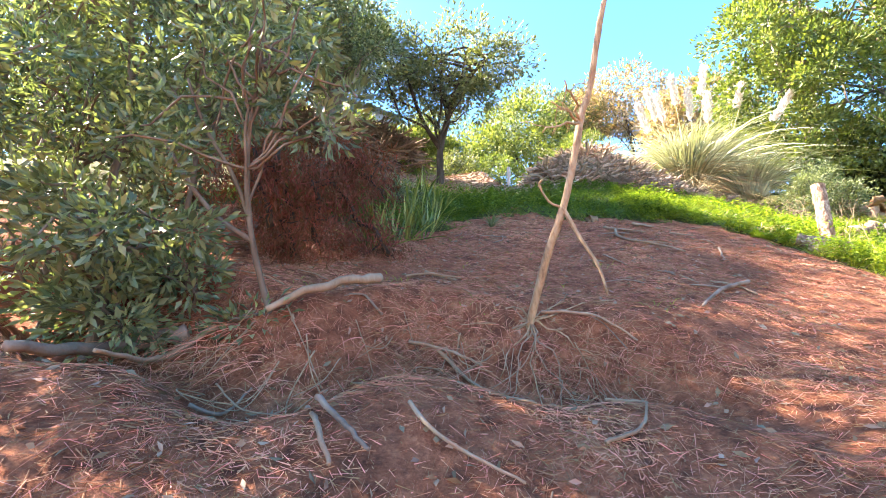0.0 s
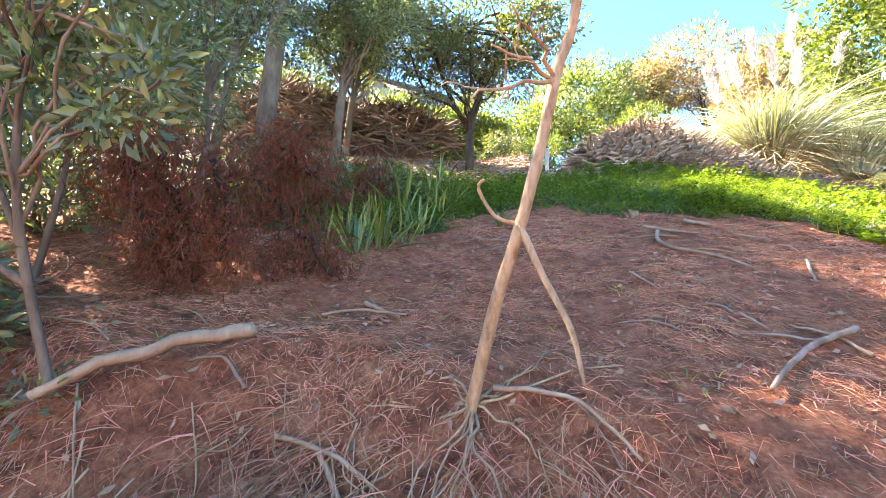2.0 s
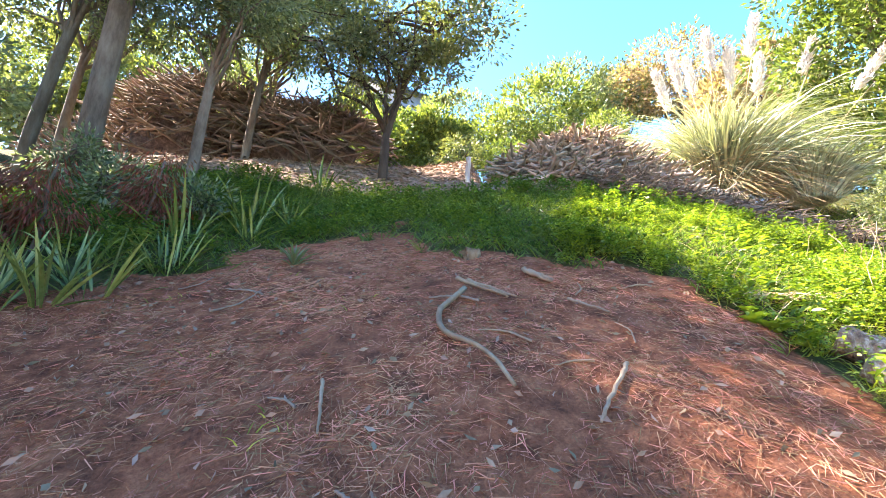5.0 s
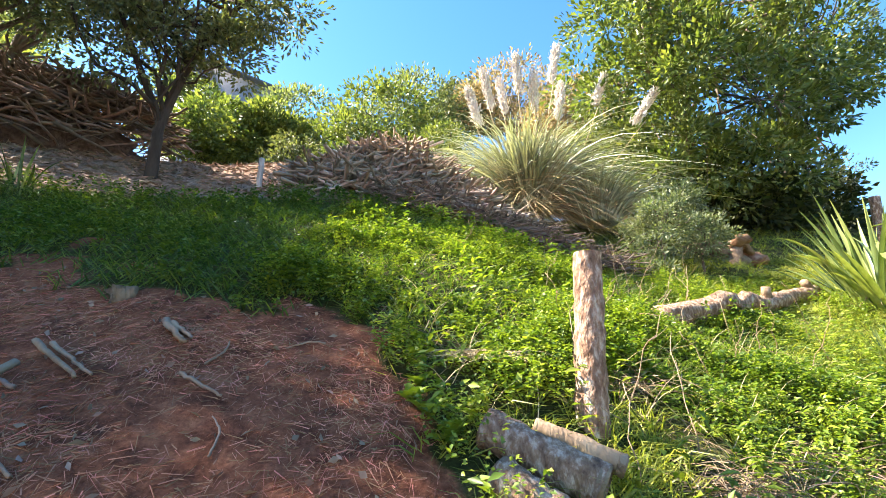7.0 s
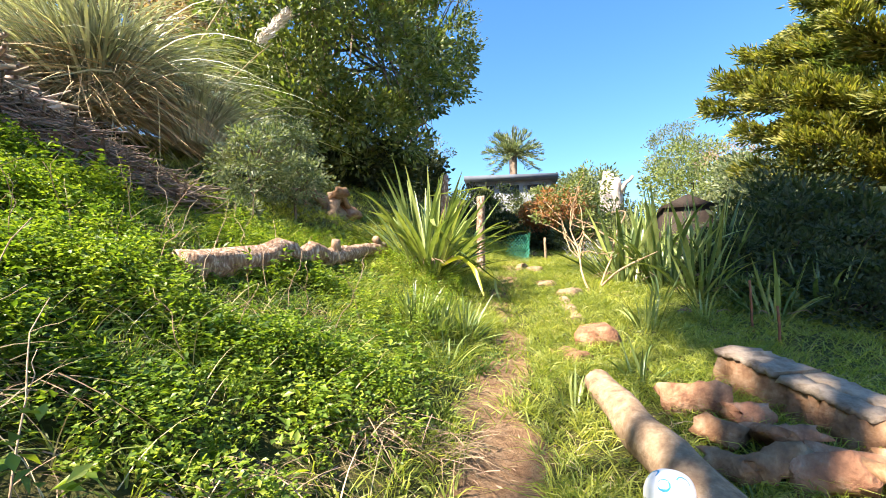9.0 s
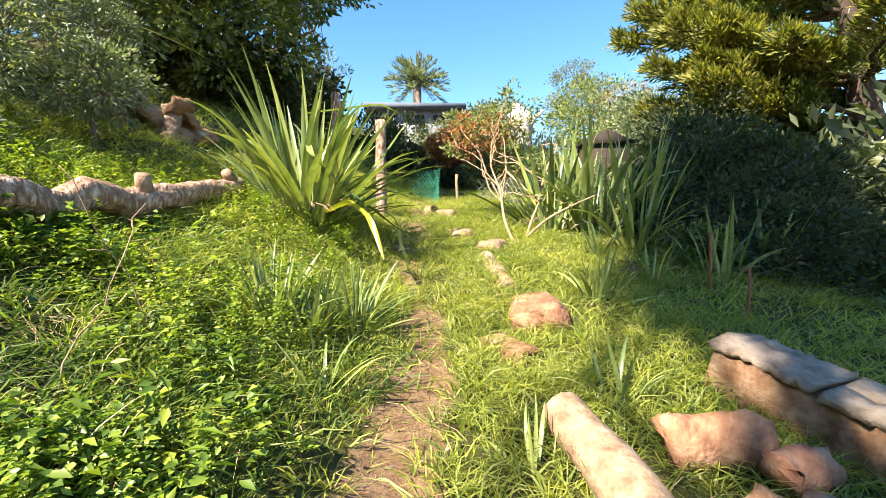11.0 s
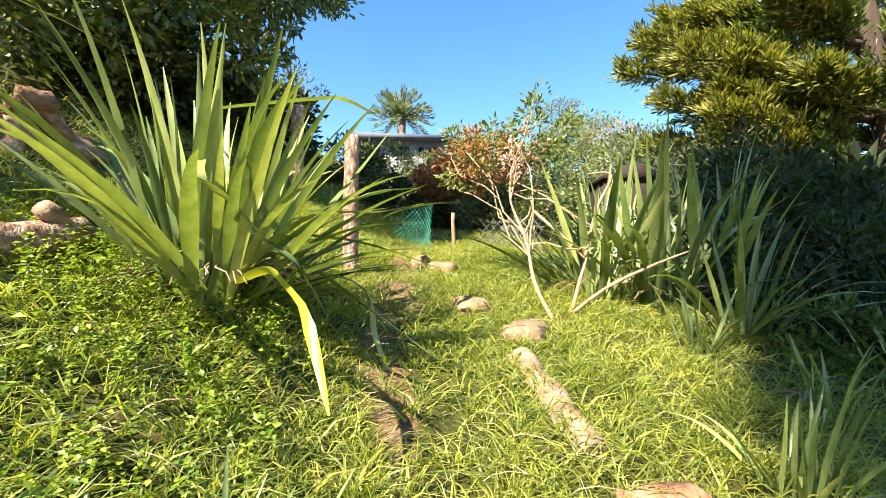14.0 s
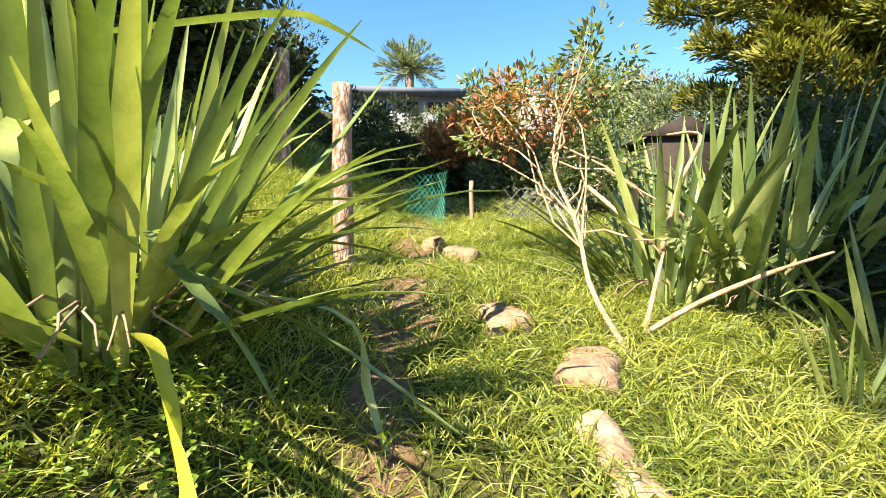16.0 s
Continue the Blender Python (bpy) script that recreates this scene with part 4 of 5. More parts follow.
for p, n, s, sd in ((arr(10.26, 4.36, 2.84), 16, 0.34, 11), (arr(10.28, 4.38, 2.85), 14, 0.3, 12), (arr(8.94, 5.73, 2.8), 70, 0.3, 13), (arr(8.51, 5.99, 2.92), 70, 0.3, 14), (arr(8.64, 5.81, 2.84), 50, 0.28, 24), (arr(8.26, 5.45, 2.67), 14, 0.25, 15), (arr(8.97, 4.16, 2.54), 16, 0.27, 16), (arr(8.32, 4.44, 2.43), 12, 0.24, 17), (arr(-0.79, 5.26, 3.26), 18, 0.35, 18), (arr(0.21, 8.49, 4.82), 16, 0.4, 19),
                    (arr(0.02, 4.42, 2.69), 26, 0.32, 40), (arr(0.14, 4.71, 2.79), 26, 0.32, 41), (arr(0.27, 4.89, 2.85), 26, 0.32, 42), (arr(0.40, 5.39, 3.10), 26, 0.32, 43), (arr(0.45, 6.30, 3.61), 26, 0.32, 44), (arr(0.57, 6.94, 3.92), 26, 0.32, 45), (arr(-0.05, 5.05, 3.02), 26, 0.32, 46), (arr(-0.18, 4.70, 2.86), 26, 0.32, 47),
                    (arr(11.66, 4.48, 3.14), 16, 0.35, 20), (arr(0.1, 5.87, 3.43), 20, 0.4, 21), (arr(0.19, 6.73, 3.87), 20, 0.4, 22), (arr(-0.15, 4.12, 2.54), 16, 0.33, 23)):
    flax(p, n, s, "small strap-leaved iris clump in the grass", 0.3, 1.1, "strap-leaved clumps", sd, 0)
AG = arr(1.22, 5.7, 3.23)
ag = thing("bromeliad", AG, "small silvery spiky rosette on the pine litter", "plant")
AGM = strap_mesh(0.3, 0.02, 0.5, 0.9, M_GREYGREEN, 7)
for k in range(26):
    lf = new("leaf", AGM)
    lf.parent = ag
    lf.matrix_basis = pose(0, 0, 0, RNG.normal() * 15, RNG.normal() * 22, k * 13.9 * 7)

# broad-leaved weed beside the post
for p, s in ((arr(4.33, 4.81, 2.8), 1.0), (arr(4.4, 4.67, 2.73), 0.9), (arr(4.31, 5, 2.91), 0.7), (arr(5.93, 4.98, 2.64), 0.7), (arr(6.12, 4.93, 2.58), 0.6), (arr(6.04, 4.91, 2.58), 0.6), (arr(4.27, 4.88, 2.85), 0.8)):
    w = thing("broad_leaf_weed", p, "broad-leaved green weed on the bank", "weed", "broad weeds")
    for k in range(8):
        a = k * 2.4
        me = strap_mesh(0.15 * s, 0.075 * s, 0.6, 1.0, M_CLOVER, 7)
        lf = new("leaf", me)
        lf.parent = w
        lf.matrix_basis = pose(0, 0, 0.02, 0, RNG.normal() * 10, math.degrees(a))

# ---- pampas grass ----
PB = arr(7.46, 11.35, 5.89)
PB[2] = float(G(PB[0], PB[1]))
pam = thing("pampas_grass", PB, "huge pampas grass with white plumes and drooping blades", "pampas")
def fountain(c, n, length, out=0.5, spread=0.4):
    a = RNG.uniform(0, 6.283, n)
    t = np.minimum(np.abs(RNG.normal(size=n)) * out, 1.0)
    D = np.stack([np.cos(a) * np.sin(t), np.sin(a) * np.sin(t), np.cos(t)], -1)
    B = np.asarray(c) + np.stack([np.cos(a), np.sin(a), 0 * a], -1) * (spread * RNG.random(n) ** 0.5)[:, None]
    return blades(B, D, length, 0.034, 1.0, 8, 0.3)
part("blades", fountain(PB + [0, 0, 0.25], 2600, 3.0, 0.38, 0.45), M_PAMPAS, pam)
part("blades", fountain(PB + [1.4, -0.3, 0.0], 1100, 2.0, 0.36, 0.4), M_PAMPAS, pam)
part("dead_skirt", blades(PB + np.concatenate([RNG.normal(size=(900, 2)) * 0.4, RNG.uniform(0.3, 0.9, (900, 1))], 1), RNG.normal(size=(900, 3)) * [1, 1, 0.4], 1.1, 0.02, 1.2, 4), M_STRAW, pam, "pale dead skirt of old blades")
for tip in (arr(6.49, 10.91, 8.47), arr(6.19, 10.87, 8.01), arr(7.12, 10.79, 8.87), arr(7.91, 10.69, 9.11), arr(7.46, 10.74, 8.41), arr(8.15, 11.01, 8.46), arr(9.19, 11.11, 8.93), arr(9.73, 10.37, 8.13), arr(6.95, 11.31, 8.63)):
    tip = np.asarray(tip)
    root = PB + [RNG.uniform(-0.2, 0.3) + 0.35 * (tip[0] - PB[0]), 0, 0.3]
    st = part("stem", tube(bent(root, tip + [0, 0, -0.3], 7, 0.01), (0.014, 0.009), 5), M_STRAW, pam)
    d = unit((tip - root)[None])[0]
    n = 900
    u = RNG.random(n)
    C = tip + d * ((u - 0.55) * 0.75)[:, None] + RNG.normal(size=(n, 3)) * 0.03
    part("plume", leaves(C, d * 1.2 + RNG.normal(size=(n, 3)) * 0.4, 0.14, 0.02), M_PLUME, pam, "creamy white feathery plume")

# ---- trees ----
TB = on(0.6, 10.6)
tr = plant("tree", TB, [(arr(0.86, 10.43, 9.41), (1.7, 1.4, 1.0)), (arr(0.04, 10.37, 8.46), (1.2, 1.2, 1.0)), (arr(2.27, 10.36, 9.34), (1.0, 0.9, 0.7)), (arr(1.58, 10.71, 8.43), (0.7, 0.7, 0.5)), (arr(-1.16, 10.65, 9.48), (1.3, 1.3, 1.3))], M_OLIVE,
           "slender spreading tree with sparse olive foliage at the litter's edge", "tree", [TB - [0, 0, 0.2], TB + [0.0, 0, 0.6], (0.62, 10.64, 7.0), arr(0.9, 10.71, 8.17), arr(1.45, 10.55, 9.1), arr(2.01, 10.47, 9.69)], M_DARKBARK, 0.1, 260, 60, 0.34, 0.11, 0.05, 34, shell=0.3)
part("fork", tube(smooth_line([(0.62, 10.64, 6.9), arr(0.13, 10.82, 7.85), arr(-0.25, 10.56, 8.86), arr(-0.57, 10.31, 9.87)], 14), (0.07, 0.05, 0.02), 8), M_DARKBARK, tr)

for k, (x, y, h, r, sd) in enumerate(((-1.7, 8.2, 3.9, 1.1, 0), (-3.4, 7.2, 4.4, 1.7, 0), (-2.4, 10.6, 4.0, 1.4, 0), (-5.2, 9.2, 4.8, 2.0, 0), (-6.8, 6.4, 6.0, 2.6, 0), (-3.8, 4.4, 4.2, 1.7, 0), (-3.0, 12.0, 5.0, 1.5, 0))):
    b = on(x, y)
    lean = RNG.uniform(-0.3, 0.5)
    plant("tree", b, [(b + [lean, 0, h], (r, r, r * 0.75)), (b + [lean - r * 0.5, 0.2, h * 0.72], (r * 0.8, r * 0.8, r * 0.6)), (b + [lean + r * 0.55, -0.2, h * 0.78], (r * 0.75, r * 0.75, r * 0.6))], M_OLIVE if k % 2 else M_SHRUB,
          "multi-stemmed tree with grey-green leaves on the shaded slope", "tree", [b - [0, 0, 0.2], b + [lean * 0.3, 0, h * 0.35], b + [lean * 0.6, 0.1, h * 0.7], b + [lean, 0, h * 1.05]], M_BARK, 0.09, 170, 60, 0.36, 0.09, 0.038, 30, "slope trees", 0.3)
for k, (x, y, h, r, n) in enumerate(((-1.9, 2.9, 2.9, 1.2, 110), (-1.35, 2.25, 0.75, 0.55, 45), (-2.4, 1.6, 1.5, 0.9, 70), (-1.35, 4.2, 2.5, 0.7, 45), (-2.5, 5.3, 1.5, 0.8, 50), (-1.1, 6.3, 0.3, 0.4, 26), (-2.4, 7.0, 0.35, 0.5, 30), (-0.2, 6.4, 0.22, 0.3, 24))):
    b = on(x, y)
    plant("shrub", b, [(b + [0, 0, h], (r, r, r * 0.7)), (b + [-0.3 * r, 0.1, h * 0.65], (r * 0.8, r * 0.8, r * 0.5)), (b + [0.4 * r, -0.1, h * 0.8], (r * 0.7, r * 0.7, r * 0.5))], M_SHRUB, "grey-green leafy shrub with thin bare stems under trees", "shrub",
          [b - [0, 0, 0.1], b + [0.05, 0, h * 0.4], b + [-0.1, 0, h * 0.8], b + [0, 0, h * 1.1]], M_BARK, 0.03, n, 38, 0.17, 0.075, 0.027, 22, "understorey shrubs", 0.25)
for p, r, n in ((arr(-1.0, 2.5, 1.9), 0.25, 16), (arr(-0.62, 2.46, 1.68), 0.14, 8), (arr(-1.6, 2.76, 2.2), 0.38, 22), (arr(-1.8, 2.45, 1.96), 0.55, 30), (arr(-2.12, 2.85, 3.22), 0.9, 110), (arr(-1.51, 3.18, 3.91), 0.9, 110), (arr(-2.52, 2.63, 3.71), 0.9, 80), (arr(-1.27, 2.3, 1.68), 0.3, 30), (arr(-2.49, 3.89, 3.11), 0.7, 70), (arr(-3.25, 5.51, 5.33), 1.1, 90)):
    b = on(p[0], p[1])
    plant("shrub", b, [(p, (r, r, r * 0.8))], M_SHRUB, "leafy grey-green sapling with thin pale stems on the slope", "shrub", [b - [0, 0, 0.1], b + (p - b) * 0.4 + [0.06, 0, 0], b + (p - b) * 0.8, p + [0, 0, r * 0.4]], M_BARK, 0.022, n, 32, 0.15, 0.075, 0.027, 16, "understorey shrubs", 0.2)
SB_ = on(-0.48, 2.48)
sap = plant("sapling", SB_, [(arr(-0.54, 2.06, 3.38), (0.5, 0.4, 0.35)), (arr(-0.82, 2.16, 2.98), (0.4, 0.4, 0.3)), (arr(-1.08, 2.25, 2.63), (0.3, 0.3, 0.16)), (arr(-0.26, 2.22, 2.79), (0.35, 0.3, 0.25))], M_SHRUB, "forked pale-stemmed sapling with whorled grey-green leaves", "sapling",
            [SB_ - [0, 0, 0.1], arr(-0.60, 2.40, 2.07), arr(-0.64, 2.31, 2.41), arr(-0.63, 2.23, 2.74), arr(-0.57, 2.14, 3.08), arr(-0.54, 2.06, 3.38)], M_BARK, 0.02, 60, 24, 0.12, 0.075, 0.027, 22, shell=0.2)
part("fork", tube(smooth_line([arr(-0.60, 2.39, 2.12), arr(-0.79, 2.35, 2.24), arr(-0.95, 2.30, 2.42), arr(-1.08, 2.25, 2.63)], 14), (0.018, 0.01), 7), M_BARK, sap)
part("fork", tube(smooth_line([arr(-0.63, 2.35, 2.26), arr(-0.72, 2.29, 2.49), arr(-0.88, 2.22, 2.76), arr(-0.98, 2.15, 3.03)], 14), (0.014, 0.008), 7), M_BARK, sap)
for x, y in ((-1.0, 4.9), (-0.6, 5.2), (-1.6, 5.0), (-0.3, 5.9), (-2.0, 4.2)):
    b = on(x, y)
    f = thing("dead_fern", b, "rust-brown dead hanging fern fronds", "dead fern", "dead ferns")
    C, D, _ = clumped(b + [0, 0, 0.4], (0.3, 0.3, 0.35), 30, 50, 0.16, 0.1)
    part("fronds", leaves(C, D * [0.6, 0.6, 0.3] - [0, 0, 0.7], 0.07, 0.012), M_RUST, f)
    part("stem", tube(bent(b, b + [0.05, 0, 0.7], 6), (0.02, 0.01), 6), M_BARK, f)

DEAD = ((arr(-0.54, 3.70, 3.09), arr(0.02, 3.93, 2.42)), (arr(-0.81, 3.17, 3.11), arr(-0.69, 3.39, 2.28)), (arr(-0.94, 3.04, 3.06), arr(-0.82, 3.21, 2.47)), (arr(-0.62, 3.38, 3.07), arr(-0.57, 3.54, 2.44)), (arr(-0.45, 3.82, 3.38), arr(-0.18, 3.90, 3.17)))
for a_, b_ in DEAD:
    f = thing("dead_bough", b_, "fallen pine bough hung with rust-brown dead needles", "dead branch", "dead boughs")
    ln = bent(a_, b_, 12, 0.05)
    part("limb", tube(ln, (0.018, 0.028), 7, 0.08), M_DARKBARK, f)
    i = RNG.integers(0, 12, 30)
    cc = ln[i] + RNG.normal(size=(30, 3)) * [0.13, 0.13, 0.1]
    for q in cc[:12]:
        part("twig", tube(bent(ln[int(np.argmin(np.linalg.norm(ln - q, axis=1)))], q, 5, 0.08), (0.006, 0.003), 5), M_DARKBARK, f)
    C = np.repeat(cc, 70, 0) + RNG.normal(size=(30 * 70, 3)) * [0.07, 0.07, 0.1]
    part("needles", leaves(C, RNG.normal(size=C.shape) * 0.6 - [0, 0, 0.8], 0.075, 0.008), M_RUST, f)

BT = on(13.2, 13.4)
plant("big_tree", BT, [(arr(12.05, 11.38, 9), (3.0, 2.6, 2.4)), (arr(10.38, 11.44, 10.07), (1.9, 2.0, 2.2)), (arr(12.85, 11.03, 11.94), (3.2, 2.8, 2.0)), (arr(13.36, 11.55, 7.26), (2.0, 1.8, 1.3)), (arr(10.98, 11.47, 7.32), (1.4, 1.4, 1.3)), (arr(15.39, 11.4, 10.58), (1.8, 1.8, 2.2))], M_BROAD,
      "large dense evergreen tree with glossy dark leaves", "tree", [BT - [0, 0, 0.3], BT + [0.1, 0, 2], BT + [-0.2, 0, 4.5], BT + [-0.5, 0, 7.5]], M_BARK, 0.3, 520, 75, 0.42, 0.15, 0.075, 60, shell=0.45)
BT2 = on(16.2, 13.2)
t2 = plant("tree", BT2, [(arr(18.09, 11.97, 12.51), (1.0, 1.0, 1.4)), (arr(17.96, 13, 8.39), (1.2, 1.0, 0.6)), (arr(17, 11.71, 14.48), (1.5, 1.2, 1.0))], M_OLIVE, "tall thin tree with many bare twisted stems", "tree",
          [BT2 - [0, 0, 0.3], BT2 + [0.2, 0, 2], BT2 + [0.6, 0, 4.5], BT2 + [0.7, 0, 7]], M_DARKBARK, 0.14, 90, 45, 0.3, 0.1, 0.04, 40, shell=0.2)
for k in range(14):
    s = BT2 + [RNG.normal() * 0.4, RNG.normal() * 0.4, RNG.uniform(0.3, 2)]
    part("bare_stem", tube(bent(s, s + [RNG.normal() * 0.7, RNG.normal() * 0.5, RNG.uniform(2, 4.5)], 9, 0.06), (0.05, 0.012), 6), M_DARKBARK, t2)

# added pine, crown out of view, placed so its shadow covers the litter
TQ = on(-8.9, 9.5)
plant("shade_pine", TQ, [(arr(-10.0, 10.8, 16.0), (2.0, 2.0, 1.6)), (arr(-9.9, 9.0, 15.0), (1.8, 1.6, 1.4))], M_OLIVE, "tall pine added to shade the litter, its high crown unseen", "tree",
      [TQ - [0, 0, 0.3], TQ + [0.05, 0, 4], TQ + [0, 0, 7], arr(-9.0, 9.7, 16.5)], M_BARK, 0.2, 200, 80, 0.55, 0.25, 0.09, 40, shell=0.2)
# unseen leaning crown, lobes set so its shadow reaches the hedge
TP = on(-2.6, 7.3)
plant("shade_pine", TP, [(arr(-1.75, 8.15, 17.1), (1.2, 0.75, 1.1)), (arr(-0.5, 7.95, 18.2), (1.6, 1.1, 1.4)), (arr(1.5, 7.8, 19.4), (2.0, 1.4, 1.6)), (arr(3.6, 7.5, 20.2), (2.0, 1.5, 1.6)), (arr(5.3, 6.8, 20.6), (1.6, 1.5, 1.5)), (arr(-0.6, 6.2, 18.2), (1.8, 1.4, 1.2))], M_OLIVE,
      "tall leaning pine added to shade the lower slope, crown unseen", "tree", [TP - [0, 0, 0.3], TP + [0.05, 0, 4], TP + [0, 0, 9], arr(-1.4, 7.3, 17.0), arr(3.0, 7.2, 20.2)], M_BARK, 0.16, 620, 80, 0.6, 0.25, 0.09, 60, shell=0.2)

# shrubs on the bank
for p, h, r, m, n in ((arr(8.36, 8.54, 4.69), 0.4, 0.55, M_GREYGREEN, 90), (arr(9.08, 8.61, 4.66), 0.3, 0.45, M_GREYGREEN, 70), (arr(7.99, 8.19, 4.09), 0.1, 0.22, M_GREYGREEN, 20), (arr(9.92, 10.07, 5.78), 0.2, 0.6, M_SHRUB, 60)):
    p = np.asarray(p)
    b = on(p[0], p[1])
    plant("shrub", b, [(p + [0, 0, h * 0.5], (r, r, r * 0.9)), (p + [0.1, 0, h * 1.2], (r * 0.6, r * 0.6, r * 0.6))], m, "rounded grey-green shrub on the sunny bank", "shrub", None, M_BARK, 0.02, n, 45, 0.14, 0.055, 0.022, 12, "bank shrubs", 0.3)

# leggy bush with rust-tinted leaves by the path
LB = on(11.45, 5.25)
lb = plant("leggy_bush", LB, [(arr(12.59, 5.6, 5.07), (0.35, 0.35, 0.3)), (arr(12.63, 6.01, 4.93), (0.35, 0.35, 0.25)), (arr(12.59, 6.35, 4.7), (0.28, 0.28, 0.2)), (arr(12.67, 5.6, 4.48), (0.4, 0.35, 0.25)), (arr(12.16, 4.92, 3.85), (0.22, 0.22, 0.14)), (arr(12.65, 6.5, 5.03), (0.2, 0.2, 0.15))], M_LIME,
           "leggy bush with bare branches and yellow-green leaves by the path", "bush", [LB - [0, 0, 0.1], arr(11.98, 5.58, 3.54), arr(12.17, 5.7, 3.95), arr(12.34, 5.88, 4.38), arr(12.59, 5.84, 4.86)], M_BARE, 0.018, 80, 24, 0.12, 0.065, 0.028, 22, shell=0.2)
P, D, _ = clumped(arr(12.58, 6.13, 4.8), (0.55, 0.5, 0.3), 34, 26, 0.12, 0.2)
part("rusty_leaves", leaves(P, D, 0.06, 0.026), M_RED, lb, "rust-tinted dying leaves")
for ctrl in ((arr(11.87, 5.3, 3.35), arr(11.78, 5.02, 3.57), arr(11.8, 4.73, 3.72), arr(11.8, 4.5, 3.82)), (arr(12.31, 5.65, 4.21), arr(12.2, 5.37, 3.95), arr(12.15, 5.21, 3.78)), (arr(12.15, 5.21, 3.78), arr(12.2, 5.12, 4.18), arr(12.27, 5, 4.48), arr(12.19, 5.19, 4.49)), (arr(11.87, 5.3, 3.35), arr(12.02, 5.24, 3.62), arr(12.16, 5.19, 3.81))):
    part("bare_branch", tube(smooth_line([np.asarray(c) for c in ctrl], 16), (0.016, 0.013, 0.006), 8, 0.06), M_BARE, lb)

# ---- bushes beyond ----
def bush(p, r, m, label, n=120, per=60, ll=0.16, lw=0.07, group="far bushes", squash=0.8, name="bush", cl=0.3):
    p = np.asarray(p, float)
    gz = float(G(p[0], p[1]))
    b = arr(p[0], p[1], min(gz, p[2]))
    cr = [(p, (r, r, r * squash)), (p + [r * 0.7, 0.2, -r * 0.25], (r * 0.7, r * 0.7, r * 0.6)), (p + [-r * 0.7, 0.2, -r * 0.3], (r * 0.65, r * 0.65, r * 0.55))]
    return plant(name, b, cr, m, label, "bush", None, M_DARKBARK, 0.05 + 0.02 * r, n, per, cl * r, ll, lw, 8, group, 0.72)


for p, r, m, lb_ in ((arr(1.08, 25.67, 14.93), 2.3, M_GREYGREEN, "rounded grey-green tree on the upper slope"), (arr(4.94, 22.17, 13.33), 2.4, M_LIME, "bright green bushy tree on the upper slope"), (arr(6.92, 25.28, 16.21), 2.4, M_GREYGREEN, "rounded pale green bush on the upper slope"),
                    (arr(-0.26, 22.29, 12.7), 1.5, M_LIME, "yellow-green bush on the upper slope"), (arr(-1.92, 21.68, 12.21), 1.6, M_BROAD, "green conifer-like bush on the upper slope"), (arr(6.82, 17.31, 10.31), 0.9, M_LIME, "small yellow-green bush behind the heap"),
                    (arr(10.35, 27.25, 18.31), 1.7, M_OLIVE, "olive bush on the hill"), (arr(12.43, 24.9, 17.71), 2.6, M_MANUKA, "pinkish-brown flowering scrub on the hill"), (arr(13.49, 19.47, 13.36), 2.0, M_MANUKA, "pinkish-brown scrub behind the pampas"), (arr(1.47, 19.39, 10.33), 1.0, M_OLIVE, "low olive bush above the mulch"),
                    (arr(3.36, 19.07, 10.13), 0.9, M_BROAD, "low green bush above the mulch"), (arr(-4.53, 24.75, 14.59), 2.0, M_LIME, "sunlit yellow-green bush on the upper slope"), (arr(-14.1, 17.48, 12.55), 2.6, M_LIME, "sunlit yellow-green bush behind the brush heap"), (arr(-11.95, 21.24, 14.97), 2.6, M_GREYGREEN, "grey-green tree behind the brush heap"),
                    (arr(-10.55, 17.92, 12.32), 3.0, M_LIME, "sunlit lime bush up the slope"), (arr(-14.64, 15.94, 12.33), 3.2, M_OLIVE, "olive tree up the slope"), (arr(12.11, 15.48, 9.32), 1.5, M_OLIVE, "olive bush behind the pampas"), (arr(38.83, 6.88, 11.23), 3.0, M_LIME, "bright lime-green tree beyond the stump"),
                    (arr(57.66, 10.3, 18.76), 3.4, M_OLIVE, "dark round-headed pine in the distance"), (arr(52, 5.17, 14.67), 3.0, M_MANUKA, "bare pinkish tree in the distance"), (arr(34.1, 3.51, 9.18), 2.2, M_GREYGREEN, "pale green tree beyond the shed"), (arr(20.39, 9.27, 6.38), 0.9, M_LIME, "yellow-green garden bush by the path"),
                    (arr(17.34, 8.5, 5.54), 0.6, M_RED, "rusty-leaved garden bush by the path"), (arr(20.88, 11.93, 6.89), 1.0, M_OLIVE, "grey-green garden bush below the house"), (arr(30.82, 11.48, 9.19), 1.8, M_GREYGREEN, "pale twiggy bush beyond the path"), (arr(16.92, 10.74, 5.81), 0.9, M_SHADELEAF, "dark bush below the house"), (arr(16.25, 9.34, 5.07), 0.6, M_SHADELEAF, "dark leafy bush by the gate"), (arr(17.69, 8.47, 5.1), 0.8, M_SHADELEAF, "dark leafy bush by the gate"),
                    (arr(17.7, 14.51, 7.43), 1.8, M_SHADELEAF, "dark undergrowth beside the tree"), (arr(13.97, 12.9, 6.91), 1.6, M_SHADELEAF, "dark undergrowth under the big tree"), (arr(43.73, 16.98, 11.72), 2.0, M_MANUKA, "bare twiggy tree beyond the house")):
    d = 0.16 if r > 1.2 else 0.08
    bush(p, r, m, lb_, 160 if r > 1.2 else 80, 46, d * 1.35, d * 0.7)
